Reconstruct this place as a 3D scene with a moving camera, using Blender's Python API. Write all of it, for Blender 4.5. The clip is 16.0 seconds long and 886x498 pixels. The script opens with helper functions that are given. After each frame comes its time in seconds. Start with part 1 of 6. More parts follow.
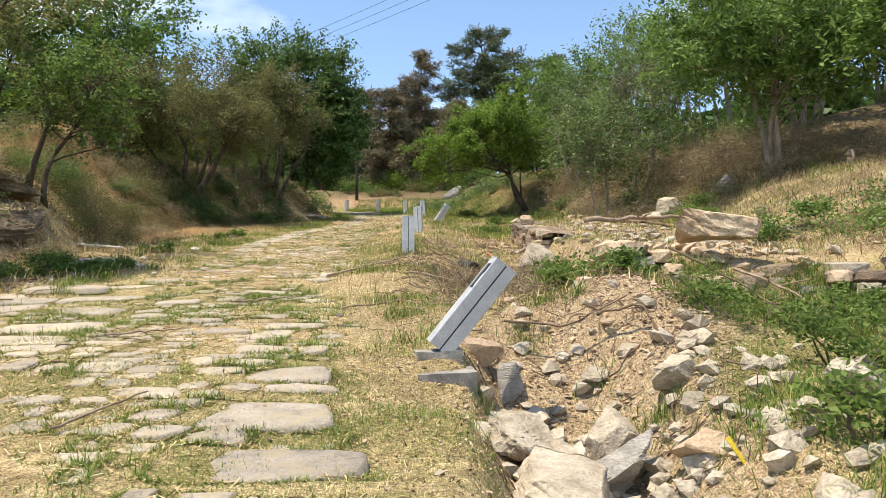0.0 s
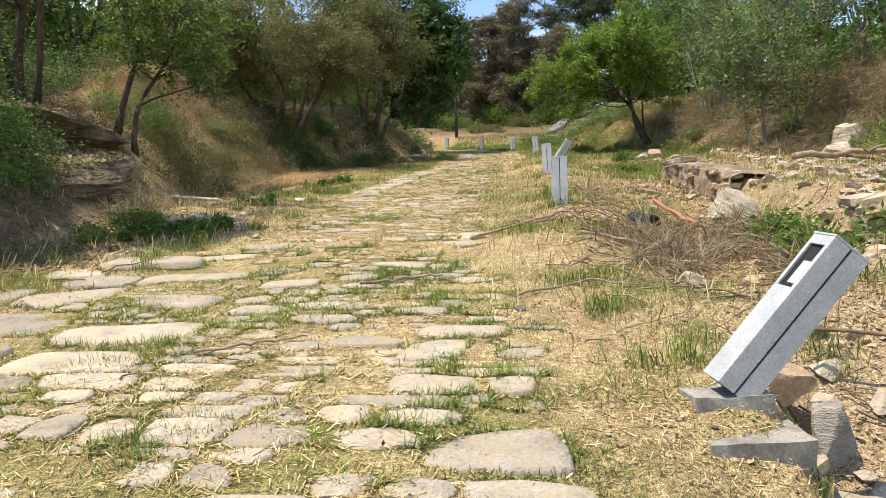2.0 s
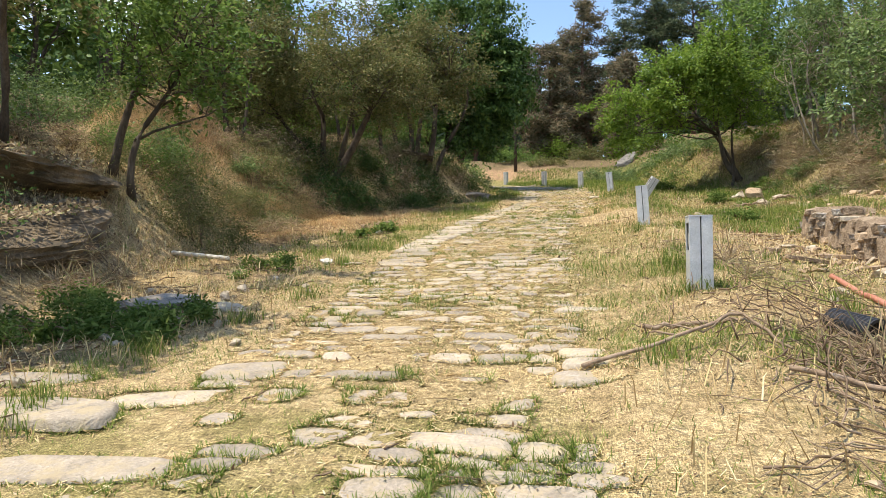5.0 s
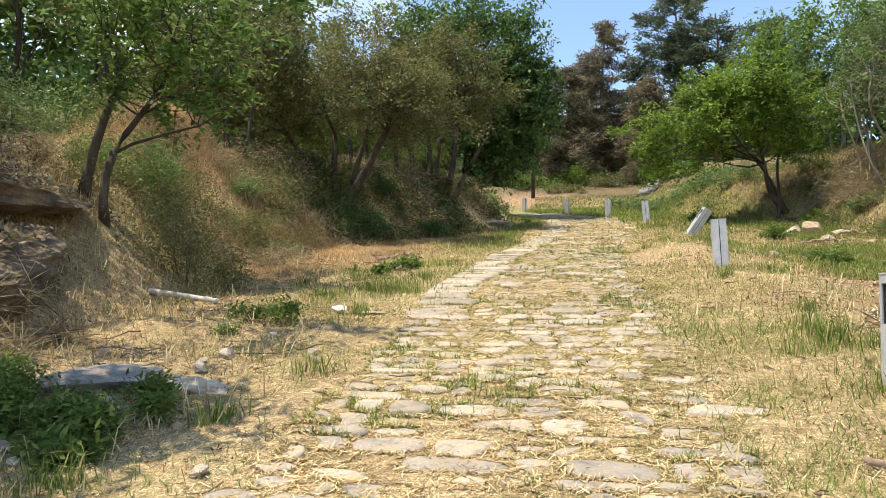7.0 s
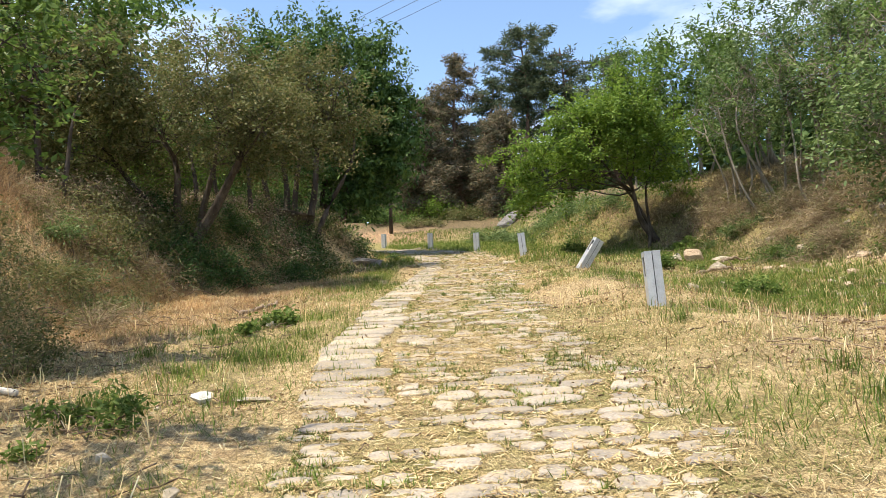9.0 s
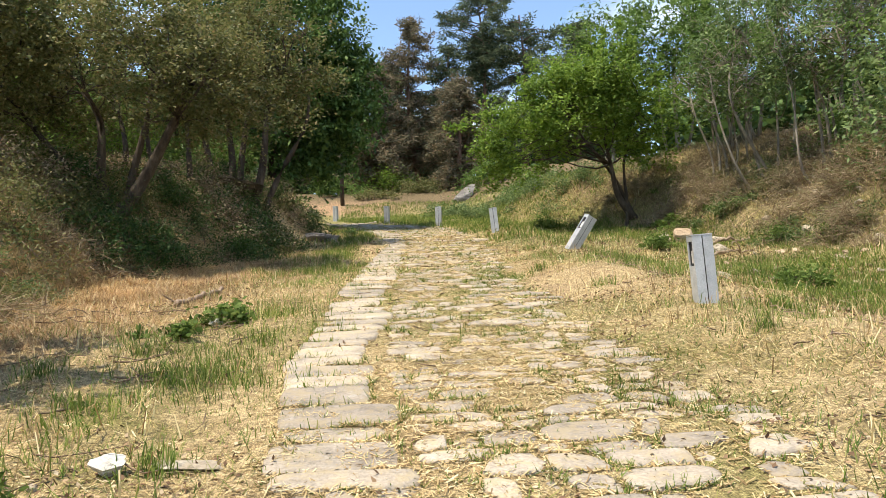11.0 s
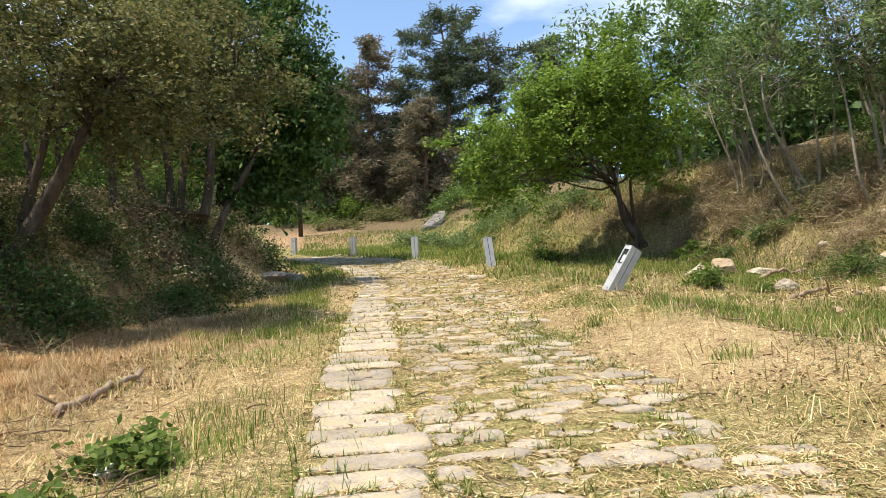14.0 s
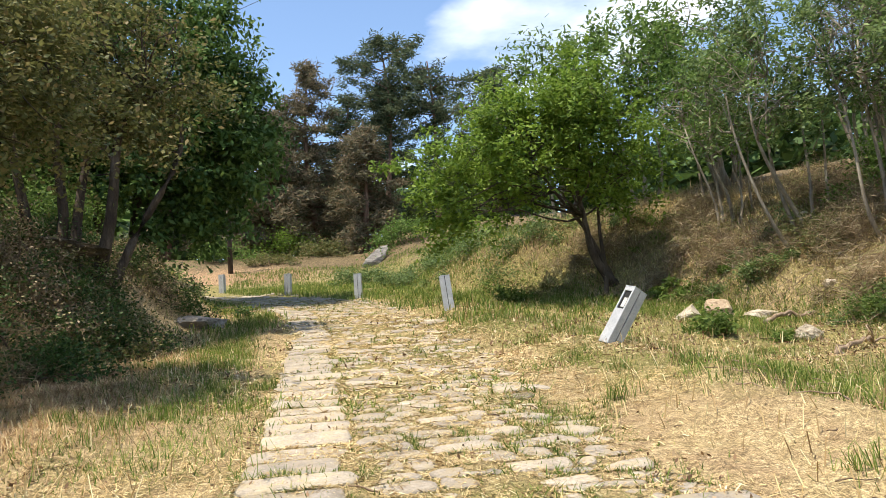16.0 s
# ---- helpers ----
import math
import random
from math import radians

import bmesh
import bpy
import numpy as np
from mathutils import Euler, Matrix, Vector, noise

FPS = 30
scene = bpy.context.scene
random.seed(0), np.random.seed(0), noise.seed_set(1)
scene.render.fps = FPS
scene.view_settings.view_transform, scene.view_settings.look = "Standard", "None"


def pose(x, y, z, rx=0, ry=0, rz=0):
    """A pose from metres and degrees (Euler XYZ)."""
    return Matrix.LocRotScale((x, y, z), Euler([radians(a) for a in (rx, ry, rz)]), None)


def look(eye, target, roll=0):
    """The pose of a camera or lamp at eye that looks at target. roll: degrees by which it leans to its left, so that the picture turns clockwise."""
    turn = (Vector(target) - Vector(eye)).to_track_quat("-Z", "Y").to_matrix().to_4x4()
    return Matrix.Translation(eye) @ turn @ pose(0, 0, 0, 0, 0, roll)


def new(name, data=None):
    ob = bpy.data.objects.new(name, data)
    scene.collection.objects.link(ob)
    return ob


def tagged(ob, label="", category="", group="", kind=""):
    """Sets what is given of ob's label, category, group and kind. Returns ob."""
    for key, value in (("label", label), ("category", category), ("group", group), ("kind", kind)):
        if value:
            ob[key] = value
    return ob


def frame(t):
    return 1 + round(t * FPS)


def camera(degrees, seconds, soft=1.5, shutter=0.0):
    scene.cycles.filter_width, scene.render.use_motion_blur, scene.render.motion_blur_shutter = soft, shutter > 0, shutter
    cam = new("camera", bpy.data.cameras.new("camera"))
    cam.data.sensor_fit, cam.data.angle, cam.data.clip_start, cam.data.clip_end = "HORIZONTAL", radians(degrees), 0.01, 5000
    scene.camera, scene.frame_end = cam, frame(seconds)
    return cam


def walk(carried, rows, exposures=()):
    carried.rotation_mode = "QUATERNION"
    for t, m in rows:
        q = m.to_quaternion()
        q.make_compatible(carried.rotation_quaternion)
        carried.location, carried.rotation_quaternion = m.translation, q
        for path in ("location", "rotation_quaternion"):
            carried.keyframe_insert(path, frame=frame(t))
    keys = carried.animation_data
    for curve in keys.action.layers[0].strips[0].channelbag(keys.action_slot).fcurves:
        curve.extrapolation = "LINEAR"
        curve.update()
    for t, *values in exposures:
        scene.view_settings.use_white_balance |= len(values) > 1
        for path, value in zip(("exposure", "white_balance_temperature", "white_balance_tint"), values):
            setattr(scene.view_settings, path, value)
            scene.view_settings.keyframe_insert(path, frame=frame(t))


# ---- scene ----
cam = camera(59.5, 16.0, 0.8)
METRES, EYE, TILT, LEAN, TURN = 21.0, 1.45, 0.0, 0.0, 0.0
ROWS = [
    (0.0, 0.0, 0.0, 0.0, 0.02, 4.12, 0.26),
    (0.5, -0.0124, 0.0291, 0.0052, 0.56, 1.41, 0.21),
    (1.0, -0.0275, 0.0615, 0.0115, 0.91, -0.61, 0.06),
    (1.5, -0.0388, 0.0951, 0.0175, 6.24, -0.18, 1.82),
    (2.0, -0.0487, 0.1266, 0.0194, 6.79, -0.5, 1.02),
    (2.5, -0.0574, 0.1586, 0.0244, 7.85, 1.23, 0.73),
    (3.0, -0.0665, 0.1891, 0.0302, 8.47, 1.74, 0.02),
    (3.5, -0.0743, 0.2157, 0.0373, 9.88, 6.08, -0.73),
    (4.0, -0.0726, 0.2459, 0.0432, 9.72, 2.66, 0.43),
    (6.5, -0.1151, 0.3902, 0.0648, 12.18, 1.59, 0.06),
    (7.0, -0.1268, 0.4192, 0.0692, 11.1, 3.67, -0.62),
    (7.5, -0.1382, 0.4494, 0.0733, 5.7, 3.73, 0.52),
    (8.0, -0.1488, 0.4774, 0.0812, 3.85, 5.94, 1.62),
    (8.5, -0.1617, 0.5032, 0.0828, 1.57, 6.22, 2.22),
    (11.0, -0.1996, 0.6424, 0.101, -4.07, 3.99, 2.13),
    (11.5, -0.2038, 0.6697, 0.104, -7.46, 2.8, 3.1),
    (12.0, -0.2089, 0.701, 0.1105, -7.52, 2.36, 3.18),
    (12.5, -0.2137, 0.7321, 0.1157, -7.58, 2.89, 2.66),
    (13.0, -0.2158, 0.7633, 0.1218, -7.44, 4.63, 2.84),
    (13.5, -0.221, 0.7951, 0.1253, -6.51, 5.04, 3.15),
    (14.0, -0.2224, 0.8257, 0.1295, -7.3, 5.83, 3.6),
    (14.5, -0.2218, 0.8559, 0.1339, -7.79, 5.29, 4.16),
    (15.0, -0.222, 0.8868, 0.1387, -10.64, 6.62, 4.5),
    (15.5, -0.2191, 0.9183, 0.1446, -12.15, 7.14, 4.19),
    (16.0, -0.2185, 0.9515, 0.1475, -11.9, 8.13, 4.23),
]
walk(cam, [(t, pose(0, 0, EYE, TILT, LEAN, TURN) @ pose(METRES * x, METRES * y, METRES * z, 90 + pitch, roll, yaw)) for t, x, y, z, yaw, pitch, roll in ROWS], [(0.0, 0.5), (3.5, 0.5), (7.0, 0.62), (11.0, 0.58), (12.0, 0.54), (16.0, 0.58)])

# ---------------------------------------------------------------- light
SUN_ELEV, SUN_AZ = 69.0, -112.0   # azimuth from +y towards +x
world = bpy.data.worlds.new("sky")
scene.world = world
world.use_nodes = True
wn = world.node_tree
wn.nodes.clear()
w_out = wn.nodes.new("ShaderNodeOutputWorld")
w_bg = wn.nodes.new("ShaderNodeBackground")
w_sky = wn.nodes.new("ShaderNodeTexSky")
w_sky.sky_type, w_sky.sun_disc = "NISHITA", False
w_sky.sun_elevation, w_sky.sun_rotation = radians(SUN_ELEV), radians(SUN_AZ)
w_sky.air_density, w_sky.dust_density, w_sky.ozone_density = 1.0, 0.0, 1.0
w_bg.inputs[1].default_value = 0.165
w_co = wn.nodes.new("ShaderNodeTexCoord")
w_map = wn.nodes.new("ShaderNodeMapping")
w_map.inputs["Scale"].default_value = (1.0, 1.0, 2.6)
w_noise = wn.nodes.new("ShaderNodeTexNoise")
w_noise.inputs["Scale"].default_value, w_noise.inputs["Detail"].default_value = 2.7, 7.0
w_ramp = wn.nodes.new("ShaderNodeValToRGB")
w_ramp.color_ramp.elements[0].position, w_ramp.color_ramp.elements[1].position = 0.52, 0.72
w_mix = wn.nodes.new("ShaderNodeMix")
w_mix.data_type = "RGBA"
w_mix.inputs["B"].default_value = (7.0, 7.2, 7.6, 1)
wn.links.new(w_co.outputs["Generated"], w_map.inputs["Vector"])
wn.links.new(w_map.outputs[0], w_noise.inputs["Vector"])
wn.links.new(w_noise.outputs["Fac"], w_ramp.inputs["Fac"])
wn.links.new(w_ramp.outputs["Color"], w_mix.inputs["Factor"])
wn.links.new(w_sky.outputs[0], w_mix.inputs["A"])
wn.links.new(w_mix.outputs["Result"], w_bg.inputs[0])
wn.links.new(w_bg.outputs[0], w_out.inputs[0])

sun = new("sun", bpy.data.lights.new("sun", "SUN"))
sun.data.energy, sun.data.angle, sun.data.color = 5.0, radians(0.6), (1.0, 0.90, 0.72)
sun_way = Vector((math.sin(radians(SUN_AZ)) * math.cos(radians(SUN_ELEV)), math.cos(radians(SUN_AZ)) * math.cos(radians(SUN_ELEV)), math.sin(radians(SUN_ELEV))))
sun.matrix_world = look(sun_way * 100, (0, 0, 0))


# ---------------------------------------------------------------- materials
def shader(name):
    m = bpy.data.materials.new(name)
    m.use_nodes = True
    m.node_tree.nodes.clear()
    out = m.node_tree.nodes.new("ShaderNodeOutputMaterial")
    return m, m.node_tree, out


def ramp(nt, fac, stops):
    r = nt.nodes.new("ShaderNodeValToRGB")
    els = r.color_ramp.elements
    while len(els) < len(stops):
        els.new(0.5)
    for e, (p, c) in zip(els, stops):
        e.position, e.color = p, (*c, 1)
    nt.links.new(fac, r.inputs["Fac"])
    return r.outputs["Color"]


def noise_fac(nt, scale, detail=4.0, rough=0.6, vec=None):
    n = nt.nodes.new("ShaderNodeTexNoise")
    n.inputs["Scale"].default_value, n.inputs["Detail"].default_value, n.inputs["Roughness"].default_value = scale, detail, rough
    if vec is not None:
        nt.links.new(vec, n.inputs["Vector"])
    return n.outputs["Fac"]


def mixed(nt, a, b, fac, mode="MIX"):
    m = nt.nodes.new("ShaderNodeMix")
    m.data_type, m.blend_type = "RGBA", mode
    for sock, v in (("A", a), ("B", b)):
        if isinstance(v, tuple):
            m.inputs[sock].default_value = (*v, 1)
        else:
            nt.links.new(v, m.inputs[sock])
    if isinstance(fac, float):
        m.inputs["Factor"].default_value = fac
    else:
        nt.links.new(fac, m.inputs["Factor"])
    return m.outputs["Result"]


def position(nt):
    return nt.nodes.new("ShaderNodeNewGeometry").outputs["Position"]


def finish(nt, out, colour, rough, bump_fac=None, bump=0.3, dist=0.02, metal=0.0, spec=0.3):
    p = nt.nodes.new("ShaderNodeBsdfPrincipled")
    nt.links.new(colour, p.inputs["Base Color"])
    p.inputs["Roughness"].default_value, p.inputs["Metallic"].default_value = rough, metal
    p.inputs["Specular IOR Level"].default_value = spec
    if bump_fac is not None:
        b = nt.nodes.new("ShaderNodeBump")
        b.inputs["Strength"].default_value, b.inputs["Distance"].default_value = bump, dist
        nt.links.new(bump_fac, b.inputs["Height"])
        nt.links.new(b.outputs["Normal"], p.inputs["Normal"])
    nt.links.new(p.outputs[0], out.inputs[0])
    return p


def surface(name, stops, scale=6.0, fine=60.0, rough=0.85, bump=0.4, dist=0.02, metal=0.0, spec=0.3, vary=0.0, stretch=None, local=False, dust=None):
    """Two scales of noise over a ramp of real colours, with relief; vary: how much single pieces differ."""
    m, nt, out = shader(name)
    vec = nt.nodes.new("ShaderNodeTexCoord").outputs["Object"] if local else position(nt)
    if stretch:
        mp = nt.nodes.new("ShaderNodeMapping")
        mp.inputs["Scale"].default_value = stretch
        nt.links.new(vec, mp.inputs["Vector"])
        vec = mp.outputs[0]
    big, small = noise_fac(nt, scale, 5.0, 0.62, vec), noise_fac(nt, fine, 4.0, 0.6, vec)
    col = ramp(nt, big, stops)
    grain = ramp(nt, small, [(0.3, (0.62, 0.6, 0.58)), (0.7, (1.18, 1.16, 1.14))])
    col = mixed(nt, col, grain, 0.75, "MULTIPLY")
    if dust:
        col = mixed(nt, col, dust, ramp(nt, noise_fac(nt, 7.0, 5.0, 0.7, vec), [(0.47, (0, 0, 0)), (0.6, (0.75, 0.75, 0.75))]))
    if vary:
        a, b = nt.nodes.new("ShaderNodeObjectInfo").outputs["Random"], nt.nodes.new("ShaderNodeNewGeometry").outputs["Random Per Island"]
        both = nt.nodes.new("ShaderNodeMath")
        both.operation = "ADD"
        nt.links.new(a, both.inputs[0])
        nt.links.new(b, both.inputs[1])
        part_of = nt.nodes.new("ShaderNodeMath")
        part_of.operation = "FRACT"
        nt.links.new(both.outputs[0], part_of.inputs[0])
        rnd = part_of.outputs[0]
        col = mixed(nt, col, ramp(nt, rnd, [(0.0, (1 - vary, 1 - vary, 1 - vary * 0.9)), (1.0, (1 + vary, 1 + vary * 0.95, 1 + vary * 0.85))]), 1.0, "MULTIPLY")
    add = nt.nodes.new("ShaderNodeMath")
    add.operation = "ADD"
    nt.links.new(big, add.inputs[0])
    nt.links.new(small, add.inputs[1])
    finish(nt, out, col, rough, add.outputs[0], bump, dist, metal, spec)
    return m


def leafy(name, stops, rough=0.55, through_light=0.3, patch=0.5):
    """Leaves or blades: each island takes its own tint, thin enough to let light through."""
    m, nt, out = shader(name)
    rnd = nt.nodes.new("ShaderNodeNewGeometry").outputs["Random Per Island"]
    col = ramp(nt, rnd, stops)
    big = ramp(nt, noise_fac(nt, patch, 3.0, 0.6, position(nt)), [(0.3, (0.7, 0.72, 0.7)), (0.7, (1.25, 1.22, 1.15))])
    col = mixed(nt, col, big, 0.8, "MULTIPLY")
    p = nt.nodes.new("ShaderNodeBsdfPrincipled")
    p.inputs["Roughness"].default_value, p.inputs["Specular IOR Level"].default_value = rough + 0.12, 0.2
    tr = nt.nodes.new("ShaderNodeBsdfTranslucent")
    mx = nt.nodes.new("ShaderNodeMixShader")
    mx.inputs[0].default_value = through_light
    nt.links.new(col, p.inputs["Base Color"])
    nt.links.new(col, tr.inputs["Color"])
    nt.links.new(p.outputs[0], mx.inputs[1])
    nt.links.new(tr.outputs[0], mx.inputs[2])
    nt.links.new(mx.outputs[0], out.inputs[0])
    return m


def ground_material():
    m, nt, out = shader("earth_and_straw")
    pos = position(nt)
    att = nt.nodes.new("ShaderNodeAttribute")
    att.attribute_name = "cover"
    sep = nt.nodes.new("ShaderNodeSeparateColor")
    nt.links.new(att.outputs["Color"], sep.inputs[0])
    mid, fine, tiny = noise_fac(nt, 1.3, 6.0, 0.65, pos), noise_fac(nt, 9.0, 5.0, 0.7, pos), noise_fac(nt, 110.0, 2.0, 0.7, pos)
    straw = ramp(nt, fine, [(0.25, (0.30, 0.225, 0.125)), (0.5, (0.52, 0.41, 0.24)), (0.75, (0.68, 0.57, 0.37))])
    soil = ramp(nt, fine, [(0.25, (0.22, 0.15, 0.095)), (0.55, (0.40, 0.285, 0.18)), (0.8, (0.54, 0.41, 0.27))])
    green = ramp(nt, fine, [(0.25, (0.17, 0.16, 0.065)), (0.55, (0.32, 0.285, 0.125)), (0.8, (0.52, 0.44, 0.24))])
    sand = ramp(nt, fine, [(0.25, (0.32, 0.23, 0.15)), (0.55, (0.47, 0.365, 0.25)), (0.8, (0.58, 0.47, 0.33))])
    orange = ramp(nt, fine, [(0.25, (0.27, 0.175, 0.11)), (0.6, (0.46, 0.315, 0.20)), (0.85, (0.57, 0.43, 0.29))])
    litter = ramp(nt, fine, [(0.3, (0.11, 0.083, 0.05)), (0.55, (0.215, 0.165, 0.10)), (0.8, (0.36, 0.285, 0.18))])
    base = mixed(nt, straw, soil, ramp(nt, mid, [(0.42, (0, 0, 0)), (0.62, (0.75, 0.75, 0.75))]))

    def soft(ch, add_noise):
        a = nt.nodes.new("ShaderNodeMath")
        a.operation = "ADD"
        nt.links.new(ch, a.inputs[0])
        nt.links.new(add_noise, a.inputs[1])
        return ramp(nt, a.outputs[0], [(0.72, (0, 0, 0)), (1.05, (1, 1, 1))])

    base = mixed(nt, base, green, soft(sep.outputs[0], mid))
    base = mixed(nt, base, sand, soft(sep.outputs[1], fine))
    base = mixed(nt, base, litter, soft(sep.outputs[2], mid))
    base = mixed(nt, base, orange, soft(att.outputs["Alpha"], fine))
    base = mixed(nt, base, ramp(nt, tiny, [(0.32, (0.42, 0.40, 0.37)), (0.5, (0.95, 0.94, 0.92)), (0.66, (1.5, 1.48, 1.42))]), 0.9, "MULTIPLY")
    base = mixed(nt, base, ramp(nt, noise_fac(nt, 32.0, 3.0, 0.7, pos), [(0.35, (0.62, 0.6, 0.57)), (0.65, (1.22, 1.22, 1.2))]), 0.9, "MULTIPLY")
    fibres = []
    for sx, sy in ((150.0, 16.0), (16.0, 150.0), (90.0, 90.0)):
        mp = nt.nodes.new("ShaderNodeMapping")
        mp.inputs["Scale"].default_value = (sx, sy, 12.0)
        mp.inputs["Rotation"].default_value = (0, 0, 0.6 if sx > sy else 0.25)
        nt.links.new(pos, mp.inputs["Vector"])
        fibres.append(noise_fac(nt, 1.0, 2.0, 0.6, mp.outputs[0]))
    stalk = fibres[0]
    for f in fibres[1:]:
        mx = nt.nodes.new("ShaderNodeMath")
        mx.operation = "MAXIMUM"
        nt.links.new(stalk, mx.inputs[0])
        nt.links.new(f, mx.inputs[1])
        stalk = mx.outputs[0]
    base = mixed(nt, base, ramp(nt, stalk, [(0.48, (0.42, 0.41, 0.38)), (0.58, (0.95, 0.94, 0.9)), (0.70, (1.65, 1.6, 1.5))]), 0.85, "MULTIPLY")
    add = nt.nodes.new("ShaderNodeMath")
    add.operation = "ADD"
    nt.links.new(fine, add.inputs[0])
    nt.links.new(stalk, add.inputs[1])
    finish(nt, out, base, 0.95, add.outputs[0], 0.8, 0.03, 0.0, 0.15)
    return m


M_GROUND = ground_material()
M_PAVE = surface("worn_pale_limestone", [(0.3, (0.25, 0.215, 0.175)), (0.45, (0.36, 0.318, 0.262)), (0.58, (0.42, 0.365, 0.295)), (0.72, (0.49, 0.45, 0.39))], 4, 45, 0.88, 0.9, 0.014, vary=0.2, dust=(0.41, 0.335, 0.215))
M_ROCK = surface("pale_limestone_rock", [(0.25, (0.29, 0.24, 0.175)), (0.5, (0.47, 0.405, 0.31)), (0.75, (0.62, 0.56, 0.46))], 4, 35, 0.9, 0.8, 0.03, vary=0.14)
M_TAN = surface("tan_sandstone", [(0.25, (0.34, 0.24, 0.155)), (0.5, (0.51, 0.385, 0.265)), (0.75, (0.62, 0.50, 0.37))], 3, 30, 0.9, 0.8, 0.03, vary=0.12)
M_EARTH = surface("earthy_mortar", [(0.25, (0.13, 0.095, 0.065)), (0.5, (0.26, 0.195, 0.135)), (0.75, (0.42, 0.34, 0.25))], 5, 40, 0.95, 1.0, 0.03, vary=0.15)
M_GREYROCK = surface("grey_layered_rock", [(0.25, (0.17, 0.155, 0.14)), (0.5, (0.32, 0.295, 0.265)), (0.75, (0.47, 0.44, 0.395))], 3, 30, 0.9, 0.9, 0.03, vary=0.12, stretch=(1, 1, 3.5))
M_MOSS = surface("litter_covered_rock", [(0.3, (0.07, 0.06, 0.045)), (0.5, (0.16, 0.125, 0.085)), (0.75, (0.30, 0.23, 0.15))], 2.5, 30, 0.95, 0.8, 0.04)
M_CONC = surface("weathered_concrete", [(0.3, (0.17, 0.155, 0.14)), (0.5, (0.32, 0.30, 0.27)), (0.72, (0.45, 0.43, 0.39))], 5, 70, 0.92, 0.7, 0.01)
M_METAL = surface("grey_painted_metal", [(0.3, (0.40, 0.42, 0.45)), (0.6, (0.52, 0.54, 0.57)), (0.8, (0.60, 0.61, 0.63))], 7, 90, 0.42, 0.06, 0.002, metal=0.1, spec=0.5, vary=0.06)
M_DARK = surface("black_recess", [(0.3, (0.012, 0.012, 0.013)), (0.7, (0.03, 0.03, 0.03))], 8, 60, 0.6, 0.1, 0.002)
M_PIPE = surface("black_ribbed_plastic", [(0.3, (0.012, 0.012, 0.014)), (0.7, (0.035, 0.035, 0.038))], 8, 60, 0.4, 0.1, 0.002, spec=0.5)
M_LENS = surface("milky_lamp_lens", [(0.3, (0.5, 0.5, 0.48)), (0.7, (0.72, 0.72, 0.7))], 8, 60, 0.25, 0.02, 0.002, spec=0.5)
M_BARK = surface("dark_oak_bark", [(0.25, (0.035, 0.027, 0.02)), (0.5, (0.085, 0.066, 0.05)), (0.75, (0.17, 0.14, 0.11))], 7, 50, 0.95, 0.9, 0.03, stretch=(1, 1, 0.25))
M_PALEBARK = surface("pale_grey_bark", [(0.25, (0.13, 0.11, 0.085)), (0.5, (0.27, 0.23, 0.18)), (0.75, (0.42, 0.38, 0.31))], 7, 50, 0.9, 0.6, 0.02, stretch=(1, 1, 0.35))
M_PINEBARK = surface("reddish_pine_bark", [(0.25, (0.08, 0.05, 0.035)), (0.5, (0.17, 0.105, 0.075)), (0.75, (0.28, 0.19, 0.14))], 4, 40, 0.95, 0.8, 0.03, stretch=(1, 1, 0.3))
M_DEADWOOD = surface("weathered_dead_wood", [(0.25, (0.15, 0.105, 0.07)), (0.5, (0.30, 0.22, 0.155)), (0.75, (0.46, 0.37, 0.28))], 9, 70, 0.9, 0.6, 0.01)
M_TWIG = surface("dry_brown_twig", [(0.3, (0.10, 0.068, 0.045)), (0.7, (0.26, 0.185, 0.125))], 6, 60, 0.9, 0.4, 0.008)
M_WHITE = surface("dirty_white_plaster", [(0.3, (0.50, 0.475, 0.43)), (0.7, (0.74, 0.72, 0.67))], 9, 70, 0.8, 0.4, 0.01)
M_YELLOW = surface("yellow_plastic", [(0.3, (0.65, 0.48, 0.03)), (0.7, (0.78, 0.6, 0.06))], 9, 70, 0.5, 0.1, 0.004)
M_CABLE = surface("dark_cable", [(0.3, (0.05, 0.05, 0.055)), (0.7, (0.09, 0.09, 0.095))], 4, 40, 0.6, 0.1, 0.004)
M_REDPIPE = surface("faded_red_plastic", [(0.3, (0.36, 0.13, 0.08)), (0.7, (0.5, 0.24, 0.17))], 6, 60, 0.6, 0.1, 0.004)

G = lambda *c: c
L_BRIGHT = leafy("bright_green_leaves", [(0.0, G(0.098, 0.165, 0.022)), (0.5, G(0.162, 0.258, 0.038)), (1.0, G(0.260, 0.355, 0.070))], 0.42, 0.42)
L_MID = leafy("mid_green_leaves", [(0.0, G(0.075, 0.130, 0.030)), (0.5, G(0.125, 0.210, 0.048)), (1.0, G(0.215, 0.305, 0.085))], 0.42, 0.38)
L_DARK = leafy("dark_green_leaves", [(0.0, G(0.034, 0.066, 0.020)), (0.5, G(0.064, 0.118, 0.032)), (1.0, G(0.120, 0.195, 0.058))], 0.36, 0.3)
L_DENSE = leafy("deep_green_leaves", [(0.0, G(0.048, 0.092, 0.026)), (0.5, G(0.090, 0.160, 0.042)), (1.0, G(0.160, 0.245, 0.072))], 0.4, 0.34)
L_OLIVE = leafy("olive_brown_oak_leaves", [(0.0, G(0.095, 0.108, 0.038)), (0.45, G(0.152, 0.165, 0.060)), (0.8, G(0.215, 0.212, 0.088)), (1.0, G(0.270, 0.210, 0.108))], 0.46, 0.36)
